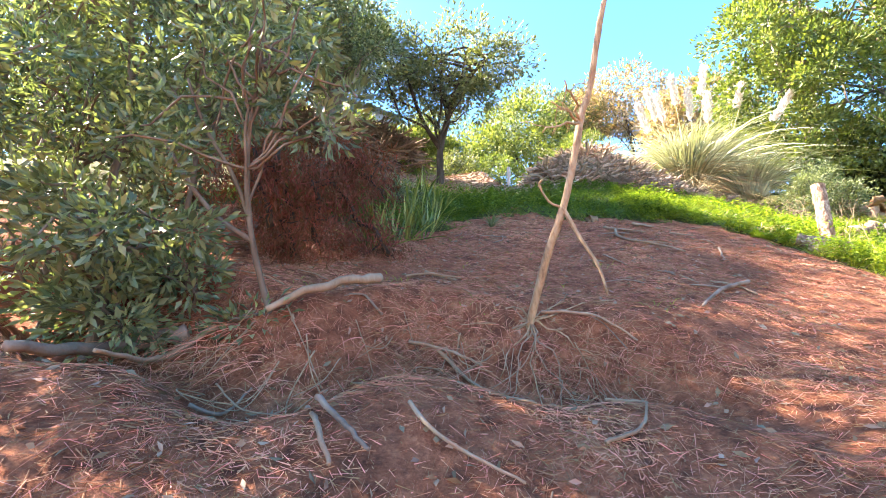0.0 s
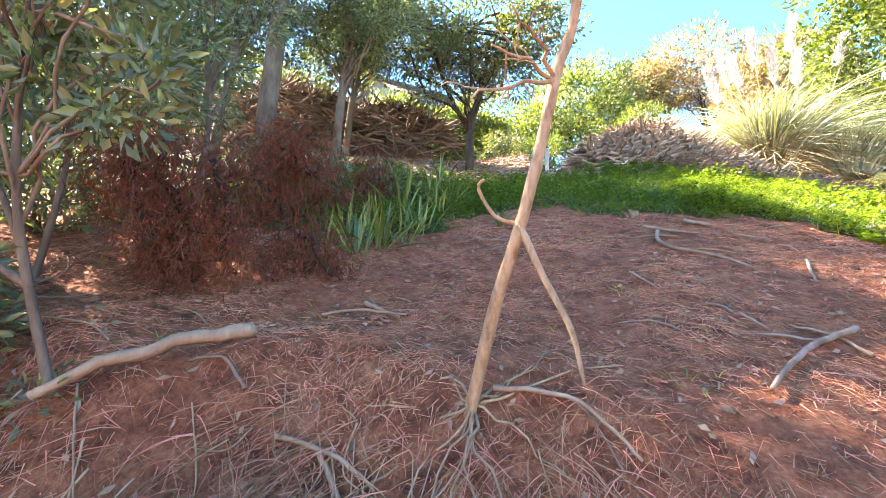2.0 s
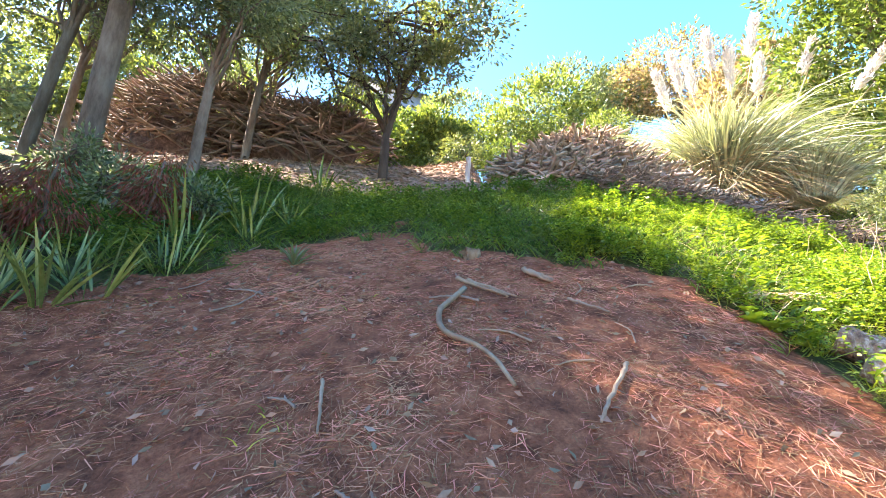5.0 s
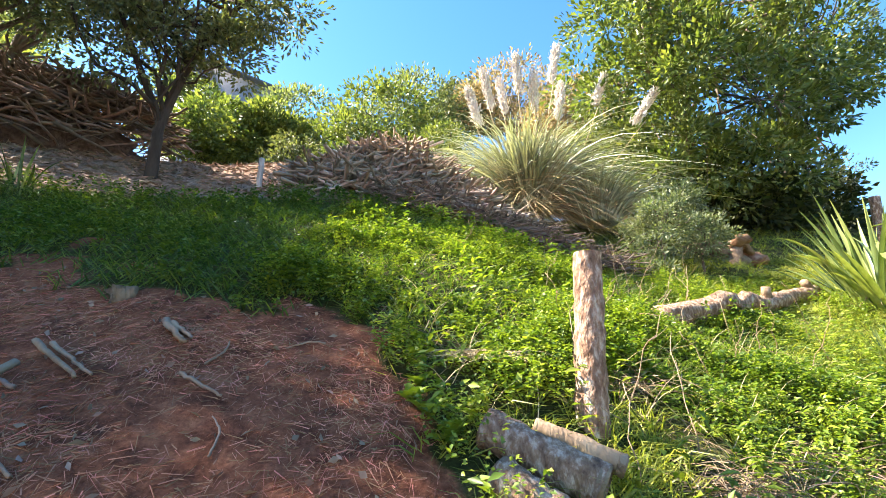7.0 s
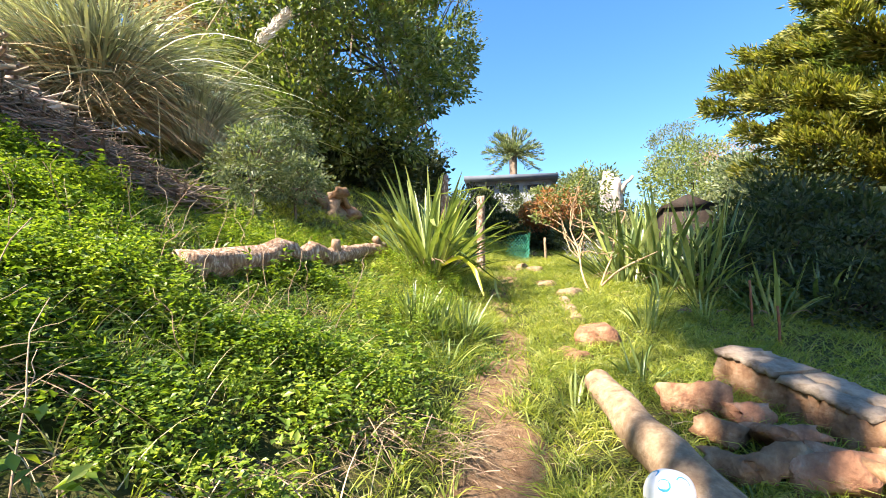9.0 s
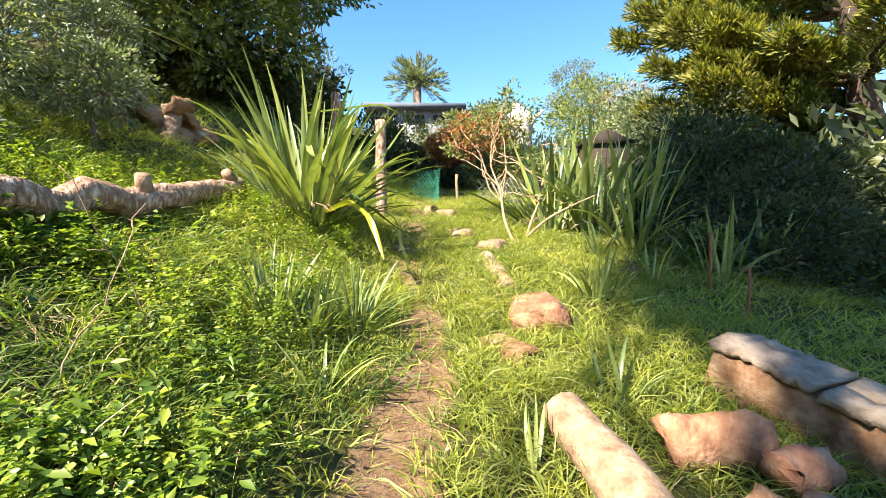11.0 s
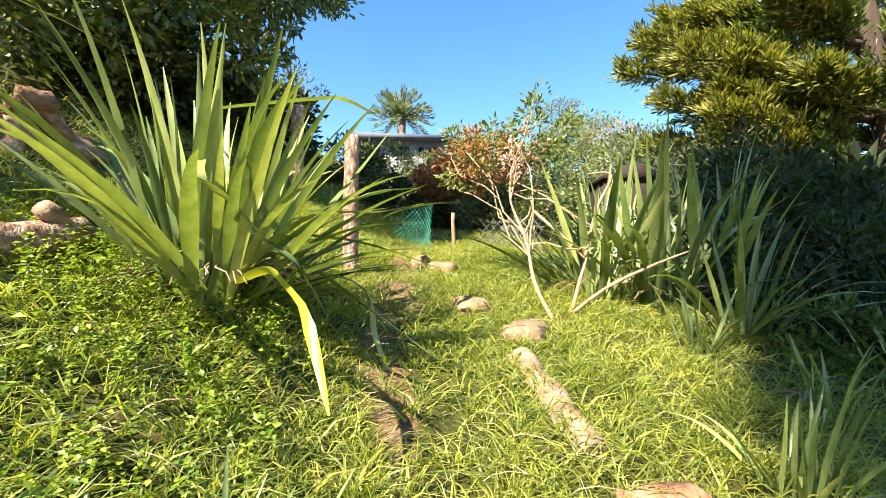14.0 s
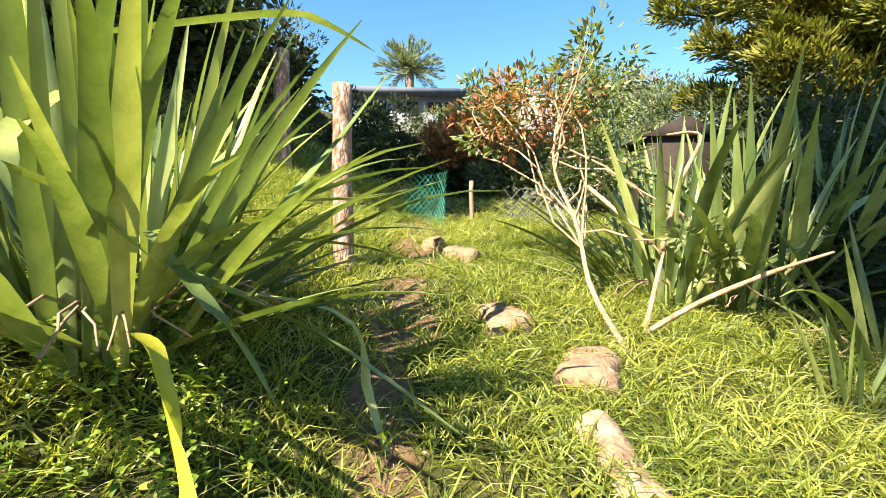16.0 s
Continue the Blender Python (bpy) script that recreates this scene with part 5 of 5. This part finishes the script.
# hedge down the slope, part of its shade put into the leaf colour
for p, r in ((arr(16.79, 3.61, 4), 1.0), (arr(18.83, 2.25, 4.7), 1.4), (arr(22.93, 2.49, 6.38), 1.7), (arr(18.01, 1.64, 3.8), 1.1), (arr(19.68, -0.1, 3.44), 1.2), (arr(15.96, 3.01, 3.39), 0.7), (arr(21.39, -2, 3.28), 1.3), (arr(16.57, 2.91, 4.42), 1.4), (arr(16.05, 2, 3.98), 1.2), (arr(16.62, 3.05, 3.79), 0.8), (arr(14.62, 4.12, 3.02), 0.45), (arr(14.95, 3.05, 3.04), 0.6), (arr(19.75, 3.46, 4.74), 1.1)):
    bush(p, r, M_SHADELEAF, "dense shrub below the cypress, leaf colour darkened for shade", 170, 40, 0.15, 0.07, "shaded shrubs")

for p, r in ((arr(17.6, 7.4, 5.0), 0.7), (arr(18.6, 6.5, 5.2), 0.9), (arr(19.8, 8.6, 5.6), 0.9), (arr(17.2, 6.2, 4.7), 0.6), (arr(22.0, 6.0, 5.2), 0.8), (arr(21.5, 4.9, 5.6), 1.0), (arr(25.0, 12.2, 7.4), 1.3)):
    bush(p, r, M_OLIVE, "low olive-green garden bush beyond the path", 110, 50, 0.12, 0.055, "garden bushes")

# five of these take the shade-darkened leaf, the rest the glossy one
for p, r, m in ((arr(13.3, 3.3, 3.5), 0.75, M_SHADELEAF), (arr(12.9, 2.3, 3.2), 0.7, M_SHADELEAF), (arr(14.2, 2.4, 3.6), 0.9, M_SHADELEAF), (arr(13.9, 3.9, 3.8), 0.6, M_SHADELEAF), (arr(12.4, 3.5, 3.1), 0.4, M_BROAD), (arr(13.6, 1.2, 3.0), 0.8, M_SHADELEAF), (arr(12.2, 1.4, 2.7), 0.5, M_BROAD), (arr(15.2, 4.4, 4.0), 0.6, M_BROAD)):
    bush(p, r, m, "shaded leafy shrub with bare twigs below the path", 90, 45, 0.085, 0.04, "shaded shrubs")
for xy, n, sz, sd in (((11.9, 3.3), 26, 0.5, 61), ((12.3, 4.1), 34, 0.62, 62), ((11.2, 3.95), 18, 0.3, 63), ((12.6, 2.8), 26, 0.6, 64)):
    flax(on(*xy), n, sz, "dark green strap-leaved clump in the shade", 0.3, 1.0, "shaded strap clumps", sd, 4)

# cypress with layered sprays
CB = on(24.3, -2.95)
cy = thing("cypress_tree", CB, "large spreading cypress with layered golden-green sprays", "tree")
cl_ = smooth_line([CB - [0, 0, 0.4], arr(24.0, -2.3, 5.7), arr(23.75, -1.9, 7.4), arr(23.2, -1.1, 11.4), arr(22.9, -0.6, 16.0)], 24)
part("trunk", tube(cl_, (0.5, 0.42, 0.3, 0.12), 14, 0.06), M_DARKBARK, cy, smooth=True)
tips = (arr(23.23, 4.44, 9.79), arr(24.52, 3.67, 10.9), arr(22.54, 3.46, 8.49), arr(23.71, 3.22, 7.53), arr(23.92, 2.29, 11.47), arr(22.02, 1.83, 9.28), arr(21.9, 2.31, 7.81), arr(23.38, 1.15, 7.08), arr(22.42, 0.58, 10.57), arr(21.46, 0.48, 8.38), arr(25.88, -0.1, 8.78), arr(25.17, -1.05, 7.89), arr(24.21, -1.54, 10.58), arr(26.9, -3.14, 9.77),
        arr(23.43, -2.35, 10.56), arr(22.53, -2.65, 8.67), arr(24.25, 1.2, 12.97), arr(25.23, -1.65, 13.34), arr(24.96, -3.89, 12.68), arr(24.16, 1.99, 6.4), arr(27.29, -0.97, 6.76), arr(25.57, -5.53, 10.92), arr(25.75, -5.83, 8.11), arr(28.37, 1.91, 14.08))
C_, D_, CD, DD = [], [], [], []
tips = list(tips) + [t_ + RNG.normal(size=3) * [0.9, 0.9, 0.7] for t_ in tips]
for t_ in tips:
    s = cl_[int(np.argmin(np.abs(cl_[:, 2] - (t_[2] - 0.9))))]
    line = bent(s, t_, 14, 0.03, 0.03)
    bough = part("bough", tube(line, (0.11, 0.06, 0.02), 7, 0.05), M_DARKBARK, cy)
    out = unit((t_ - s)[None])[0]
    across = unit(np.cross(out, up_)[None])[0]
    reach = np.linalg.norm(t_ - s)
    for q in np.linspace(0.3, 1.0, 17):
        p0 = line[min(13, int(q * 13.99))]
        for sgn in (-1, 1):
            l = min(1.5, reach * 0.32) * (1.15 - 0.75 * q) * RNG.uniform(0.6, 1.3)
            d = unit((out * 0.75 + across * sgn * 0.8 + arr(0, 0, RNG.normal() * 0.16 + 0.08))[None])[0]
            n = 72
            u = RNG.random(n)[:, None]
            w = RNG.normal(size=(n, 3)) * [0.16, 0.16, 0.1] * (1.3 - u)
            C = p0 + d * u * l + w + arr(0, 0, 0.12) * u ** 2
            D = d + w * 3 + RNG.normal(size=(n, 3)) * 0.25 + [0, 0, 0.35]
            # inner part of each bough gets the darker leaf, painting the crown's inner shade
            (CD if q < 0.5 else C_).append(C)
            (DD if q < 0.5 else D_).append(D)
part("inner_sprays", leaves(np.concatenate(CD), np.concatenate(DD), 0.24, 0.06), M_BROAD, cy, "inner sprays in a darker leaf for shade inside the crown")
part("sprays", leaves(np.concatenate(C_), np.concatenate(D_), 0.26, 0.06), M_CYPRESS, cy)
for k in range(16):
    s = cl_[int(RNG.integers(5, 20))]
    e = s + [RNG.normal() * 1.6, RNG.uniform(0.3, 2.6), RNG.normal() * 0.5]
    part("bare_branch", tube(bent(s, e, 8, 0.06), (0.035, 0.008), 5), M_STUMP, cy, "bleached dead branch")

# palm above the house
PT = arr(43.74, 22.72, 17.2)
pl = thing("palm_tree", arr(PT[0], PT[1], float(G(PT[0], PT[1]))), "date palm with arching feather fronds behind the house", "palm")
part("trunk", tube([arr(PT[0], PT[1], min(float(G(PT[0], PT[1])), PT[2] - 3)), PT], (0.34, 0.4), 10, 0.05), M_BARK, pl)
for k in range(44):
    a, e = k * 2.4, RNG.uniform(-0.45, 1.45)
    u = np.linspace(0, 1, 9)[:, None]
    d = arr(math.cos(a) * math.cos(e), math.sin(a) * math.cos(e), math.sin(e))
    ln = PT + d * u * 2.75 - arr(0, 0, 1) * u ** 2 * 0.6
    idx = np.repeat(np.arange(1, 9), 9)
    sgn = np.where(RNG.random(len(idx)) > 0.5, 1, -1)[:, None]
    sd_ = np.cross(d, [0, 0, 1.0])
    fv = joined([tube(ln, (0.05, 0.015), 4, cap=False), leaves(ln[idx] + RNG.normal(size=(len(idx), 3)) * 0.1, d * 1.3 + sgn * sd_ * 0.8 + [0, 0, 0.1], 0.55, 0.07)])
    part("frond", fv, M_GREYGREEN, pl)

# far ridge woods
for k in range(26):
    a = RNG.uniform(0, 1)
    x, y = -40 + 110 * a, RNG.uniform(34, 60)
    bush(on(x, y, 1.2), RNG.uniform(2.2, 3.8), (M_OLIVE, M_BROAD, M_GREYGREEN, M_MANUKA)[k % 4], "wooded bush on the ridge", 70, 26, 0.5, 0.26, "ridge bushes")
for k in range(22):
    x, y = RNG.uniform(18, 75), RNG.uniform(-35, 4)
    if y < 2 - 0.15 * x or x > 34:
        bush(on(x, y, 1.0), RNG.uniform(1.8, 3.2), (M_OLIVE, M_GREYGREEN, M_SHADELEAF)[k % 3], "wooded bush on the lower slope", 60, 26, 0.45, 0.22, "lower slope bushes")
for k in range(16):
    x, y = RNG.uniform(-30, -7), RNG.uniform(-12, 24)
    bush(on(x, y, 2.0), RNG.uniform(2.0, 3.2), (M_OLIVE, M_SHRUB, M_SHADELEAF)[k % 3], "dense bush on the shaded slope", 70, 26, 0.36, 0.17, "shaded slope bushes")


# ---- loose cover ----
def scatter(n, x0, x1, y0, y1, keep):
    x, y = RNG.uniform(x0, x1, n), RNG.uniform(y0, y1, n)
    k = RNG.random(n) < keep(x, y)
    x, y = x[k], y[k]
    return np.stack([x, y, G(x, y)], -1)


def stuff(name, VT, m, label, category):
    tagged(new(name, mesh_of(name, VT[0], VT[1], m)), label, category, "", "stuff")


def flatdir(n, up=0.12):
    a = RNG.uniform(0, 6.283, n)
    return np.stack([np.cos(a), np.sin(a), RNG.normal(size=n) * up], -1)


def slope_dir(P, D):
    e = 0.05
    gxx = (ground_z(P[:, 0] + e, P[:, 1]) - ground_z(P[:, 0] - e, P[:, 1])) / (2 * e)
    gyy = (ground_z(P[:, 0], P[:, 1] + e) - ground_z(P[:, 0], P[:, 1] - e)) / (2 * e)
    D = D.copy()
    D[:, 2] += D[:, 0] * gxx + D[:, 1] * gyy
    return D


P = scatter(230000, -2.2, 4.8, -0.5, 6.6, lambda x, y: litter_mask(x, y) ** 1.5 * (0.55 + 0.45 * np.sin(4 * x + 2 * y) * np.sin(5 * y - x)))
stuff("pine_needles", blades(P + [0, 0, 0.006], slope_dir(P, flatdir(len(P), 0.1)), 0.09, 0.0034, 0.2, 1), M_NEEDLE, "layer of rust-brown fallen pine needles", "needles")
P = scatter(2600, -2.5, 4.6, -0.5, 6.6, litter_mask)
stuff("bark_chips", leaves(P + [0, 0, 0.012], slope_dir(P, flatdir(len(P), 0.1)), 0.05, 0.022, 0.05), M_CHIP, "pale bark chips and dead leaves on litter", "bark chips")
P = scatter(16000, -4, 6, 8.6, 18, mulch_mask)
stuff("mulch_chips", leaves(P + [0, 0, 0.02], slope_dir(P, flatdir(len(P), 0.2)), 0.16, 0.035, 0.05), M_CHIP, "pale woody mulch on the upper terrace", "mulch")


def lawn(x, y):
    s = side(x, y)
    return (1 - litter_mask(x, y)) * (1 - dirt_mask(x, y)) * (1 - mulch_mask(x, y)) * np.clip((x - 2.2) / 1.5, 0, 1)


def leafy_bank(x, y):
    s = side(x, y)
    clear = np.clip((np.hypot(x - 4.78, y - 4.5) - 0.3) / 0.15, 0, 1) * np.clip((np.hypot(x - 5.25, y - 4.8) - 0.2) / 0.15, 0, 1)
    return lawn(x, y) * clear * np.clip((s - 0.45) / 0.3, 0, 1) * np.clip((8.2 - x + 0.3 * np.sin(2 * y)) / 0.8, 0.25, 1)


up = arr(0, 0, 1)


def thicket(x, y):
    """Height of the weeds on the bank: hummocks with gaps between."""
    h = 0.55 * cells(x, y, 0.5, 1) + 0.3 * cells(x, y, 0.21, 2) + 0.15 * cells(x, y, 0.09, 3)
    return np.clip((h - 0.36) / 0.3, 0, 1)


def flat_leaves(C, length, width, tilt=0.35):
    """Small leaves that turn their faces up to the light."""
    n = len(C)
    U = unit(RNG.normal(size=(n, 3)) * tilt + up)
    D = unit(np.cross(U, RNG.normal(size=(n, 3))))
    S = np.cross(U, D)
    L, W = (length * RNG.uniform(0.6, 1.35, n))[:, None], (width * RNG.uniform(0.7, 1.3, n))[:, None]
    V = np.stack([C - D * L * 0.5, C + S * W / 2 + U * W * 0.2, C + D * L * 0.5 - U * L * 0.1, C - S * W / 2 + U * W * 0.2], 1)
    k = np.arange(n)[:, None] * 4
    return V.reshape(-1, 3), np.concatenate([k + [0, 1, 2], k + [0, 2, 3]], 1).reshape(-1, 3)


def sprigs(P, h, per, length, width, reach):
    """Leaves in rough whorls along short upright stems, one stem at each of P, h tall."""
    n = len(P)
    lean = RNG.normal(size=(n, 2)) * 0.22
    i = np.repeat(np.arange(n), per)
    q = RNG.uniform(0.25, 1.0, len(i))
    a = RNG.uniform(0, 6.283, len(i))
    C = P[i] + np.stack([lean[i, 0] * h[i] * q + np.cos(a) * reach * (1.15 - 0.6 * q), lean[i, 1] * h[i] * q + np.sin(a) * reach * (1.15 - 0.6 * q), h[i] * q], -1)
    return flat_leaves(C, length, width)


def tufts(P, per, spread):
    """Blade roots and directions in tufts at P."""
    i = np.repeat(np.arange(len(P)), per)
    off = RNG.normal(size=(len(i), 2)) * spread
    x, y = P[i, 0] + off[:, 0], P[i, 1] + off[:, 1]
    D = np.concatenate([off / spread * 0.33 + RNG.normal(size=(len(i), 2)) * 0.22, np.ones((len(i), 1))], 1)
    return np.stack([x, y, G(x, y)], -1), D


near = lambda x, y: np.clip((3.2 - np.abs(side(x, y))) / 1.0, 0.35, 1)
weedy = lambda x, y: np.clip(leafy_bank(x, y), 0, 1) * np.clip((9.0 - x) / 1.2, 0, 1)
P = scatter(15000, 3.4, 14.5, 1.0, 9.5, lambda x, y: lawn(x, y) * (1 - 0.85 * weedy(x, y)) * near(x, y) * np.clip(0.25 + 1.3 * cells(x, y, 0.35, 5), 0, 1))
B, D = tufts(P, 14, 0.032)
stuff("grass", blades(B, D, 0.19, 0.0072, 0.75, 2), M_GRASS, "fresh green grass in long tufts beside the path", "grass")
P = scatter(60000, 3.4, 12.5, 2.0, 8.5, lambda x, y: lawn(x, y) * (1 - 0.6 * weedy(x, y)) * near(x, y))
stuff("grass", blades(P, flatdir(len(P), 0) * 0.9 + up, 0.075, 0.0065, 0.6, 1), M_GRASS, "short green grass between the tufts", "grass")
P = scatter(6500, 3.4, 12.5, 2.0, 8.0, lambda x, y: lawn(x, y) * np.clip(cells(x, y, 0.4, 8) * 1.6 - 0.5, 0, 1))
stuff("dry_grass", blades(P, flatdir(len(P), 0) * 0.8 + up, 0.2, 0.004, 0.9, 4), M_STRAW, "dry straw blades among the green grass", "dry grass")
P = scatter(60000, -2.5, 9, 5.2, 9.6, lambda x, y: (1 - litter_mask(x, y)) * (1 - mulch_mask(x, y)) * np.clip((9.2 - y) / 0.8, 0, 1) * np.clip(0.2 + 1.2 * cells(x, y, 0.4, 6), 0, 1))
stuff("grass", blades(P, flatdir(len(P), 0) * 0.6 + up, 0.2, 0.009, 0.7, 2), M_SHADEGRASS, "grass above the litter, green darkened for shade", "grass")
P = scatter(42000, 8, 20, -1, 12, lambda x, y: (1 - dirt_mask(x, y)) * np.clip(0.15 + 1.2 * cells(x, y, 0.5, 7), 0, 1))
stuff("grass", blades(P, flatdir(len(P), 0) * 0.6 + up, 0.2, 0.011, 0.6, 2), M_GRASS, "longer grass on the far bank", "grass")

# weeds on the bank
P = scatter(26000, 3.4, 10.5, 3.3, 8, lambda x, y: np.clip(leafy_bank(x, y), 0, 1) * np.where(thicket(x, y) > 0.05, 0.4 + 0.6 * thicket(x, y), 0.0))
h = 0.04 + 0.24 * thicket(P[:, 0], P[:, 1]) * RNG.uniform(0.7, 1.15, len(P))
stuff("groundcover", sprigs(P, h, 16, 0.027, 0.017, 0.028), M_CLOVER, "bright green leafy weeds in hummocks on the bank", "ground cover")
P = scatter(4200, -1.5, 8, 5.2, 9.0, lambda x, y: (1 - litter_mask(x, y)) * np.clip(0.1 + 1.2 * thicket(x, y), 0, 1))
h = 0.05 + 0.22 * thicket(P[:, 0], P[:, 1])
stuff("groundcover", sprigs(P, h, 13, 0.042, 0.026, 0.04), M_SHADEGRASS, "leafy weeds above the litter, green darkened for shade", "ground cover")
P = scatter(1500, 3.8, 10.5, 3.3, 8, lambda x, y: np.clip(leafy_bank(x, y), 0, 1) * (cells(x, y, 0.6, 9) > 0.5))
stuff("tall_weeds", sprigs(P, RNG.uniform(0.18, 0.4, len(P)), 12, 0.06, 0.026, 0.045), M_CLOVER, "taller leafy weeds in clumps on the bank", "weeds")
P = scatter(9000, 3.9, 9, 3.3, 7.5, lambda x, y: np.clip(leafy_bank(x, y), 0, 1) * np.clip((0.12 - thicket(x, y)) / 0.12, 0, 1))
stuff("dead_stems", blades(P + [0, 0, 0.02], slope_dir(P, flatdir(len(P), 0.35)), 0.17, 0.004, 0.4, 4), M_DRYWEED, "tangled dead stems in gaps between the weeds", "dead stems")
P = scatter(900, 4.2, 8.5, 3.4, 7.5, lambda x, y: np.clip(leafy_bank(x, y), 0, 1) * (cells(x, y, 0.7, 11) > 0.45))
stuff("dry_stalks", blades(P, flatdir(len(P), 0) * 0.5 + up, 0.34, 0.005, 0.45, 4), M_STRAW, "dry brown stalks among the weeds", "dry stalks")
for k in range(44):
    x, y = RNG.uniform(4.9, 8.6), RNG.uniform(3.9, 7.2)
    if side(x, y) < 1.25 or math.hypot(x - 5.15, y - 4.9) < 0.2:
        continue
    p = on(x, y, -0.02)
    a, l = RNG.uniform(0, 6.283), RNG.uniform(0.25, 0.75)
    st = thing("bare_stalk", p, "thin bare grey weed stalk standing on the bank", "stalk", "bare stalks on the bank")
    ln = bent(p, p + [math.cos(a) * l * 0.45, math.sin(a) * l * 0.45, l], 9, 0.05, -0.06)
    part("stem", tube(ln, (0.0034, 0.0016), 5), M_DEADWOOD, st)
    for q in (4, 6):
        part("twig", tube(bent(ln[q], ln[q] + RNG.normal(size=3) * 0.07 + [0, 0, 0.04], 4, 0.08), (0.0018, 0.001), 4), M_DEADWOOD, st)
for x, y, n in ((5.55, 4.55, 420), (6.05, 4.75, 300), (6.3, 4.45, 350), (5.5, 5.25, 200), (6.9, 4.95, 260), (7.25, 4.7, 260)):
    p = on(x, y, 0.05)
    t = thing("dead_weed_heap", p, "tangled heap of dead bracken stems in the weeds", "dead weeds", "dead weed heaps")
    tagged(part("tangle", blades(p + RNG.normal(size=(n, 3)) * [0.12, 0.1, 0.04], flatdir(n, 0.4), 0.2, 0.004, 0.5, 4), M_DRYWEED, t), "", "", "", "stuff")
P = scatter(4000, 3.3, 13, 2, 8, dirt_mask)
stuff("path_litter", leaves(P + [0, 0, 0.008], slope_dir(P, flatdir(len(P), 0.1)), 0.045, 0.012, 0.05), M_CHIP, "dry leaf litter on the worn path", "litter")
for p in (arr(4.66, 5.32, 3.05), arr(4.66, 5.34, 3.07)):
    p = np.asarray(p)
    t = thing("dry_tuft", p, "tuft of dry straw-coloured grass on the bank", "dry grass")
    part("straw", blades(p + RNG.normal(size=(500, 3)) * [0.08, 0.08, 0.0], flatdir(500, 0) + [0, 0, 0.5], 0.2, 0.004, 0.8, 3), M_STRAW, t)
P = scatter(9000, -1.2, 2.0, 1.8, 3.2, lambda x, y: np.exp(-((y - 2.5 - 0.22 * np.sin(x * 2.1) - 0.1 * np.sin(x * 5.3)) / 0.14) ** 2) * (0.4 + 0.6 * (np.sin(6 * x) > -0.2)))
stuff("bank_roots", blades(P + [0, 0, 0.02], flatdir(len(P), 0.2) * [0.7, 0.3, 1] + [0, -0.8, 0.1], 0.2, 0.004, 0.9, 4), M_NEEDLE, "hanging needles and fine roots along the broken bank", "roots")
P = scatter(1600, -1.0, 2.6, 2.0, 5.5, lambda x, y: litter_mask(x, y) * (np.sin(5 * x + 1) * np.sin(6 * y) > 0.75))
stuff("grass", blades(P, flatdir(len(P), 0) * 0.6 + up, 0.07, 0.006, 0.6, 3), M_GRASS, "sparse seedlings of grass through the litter", "grass")
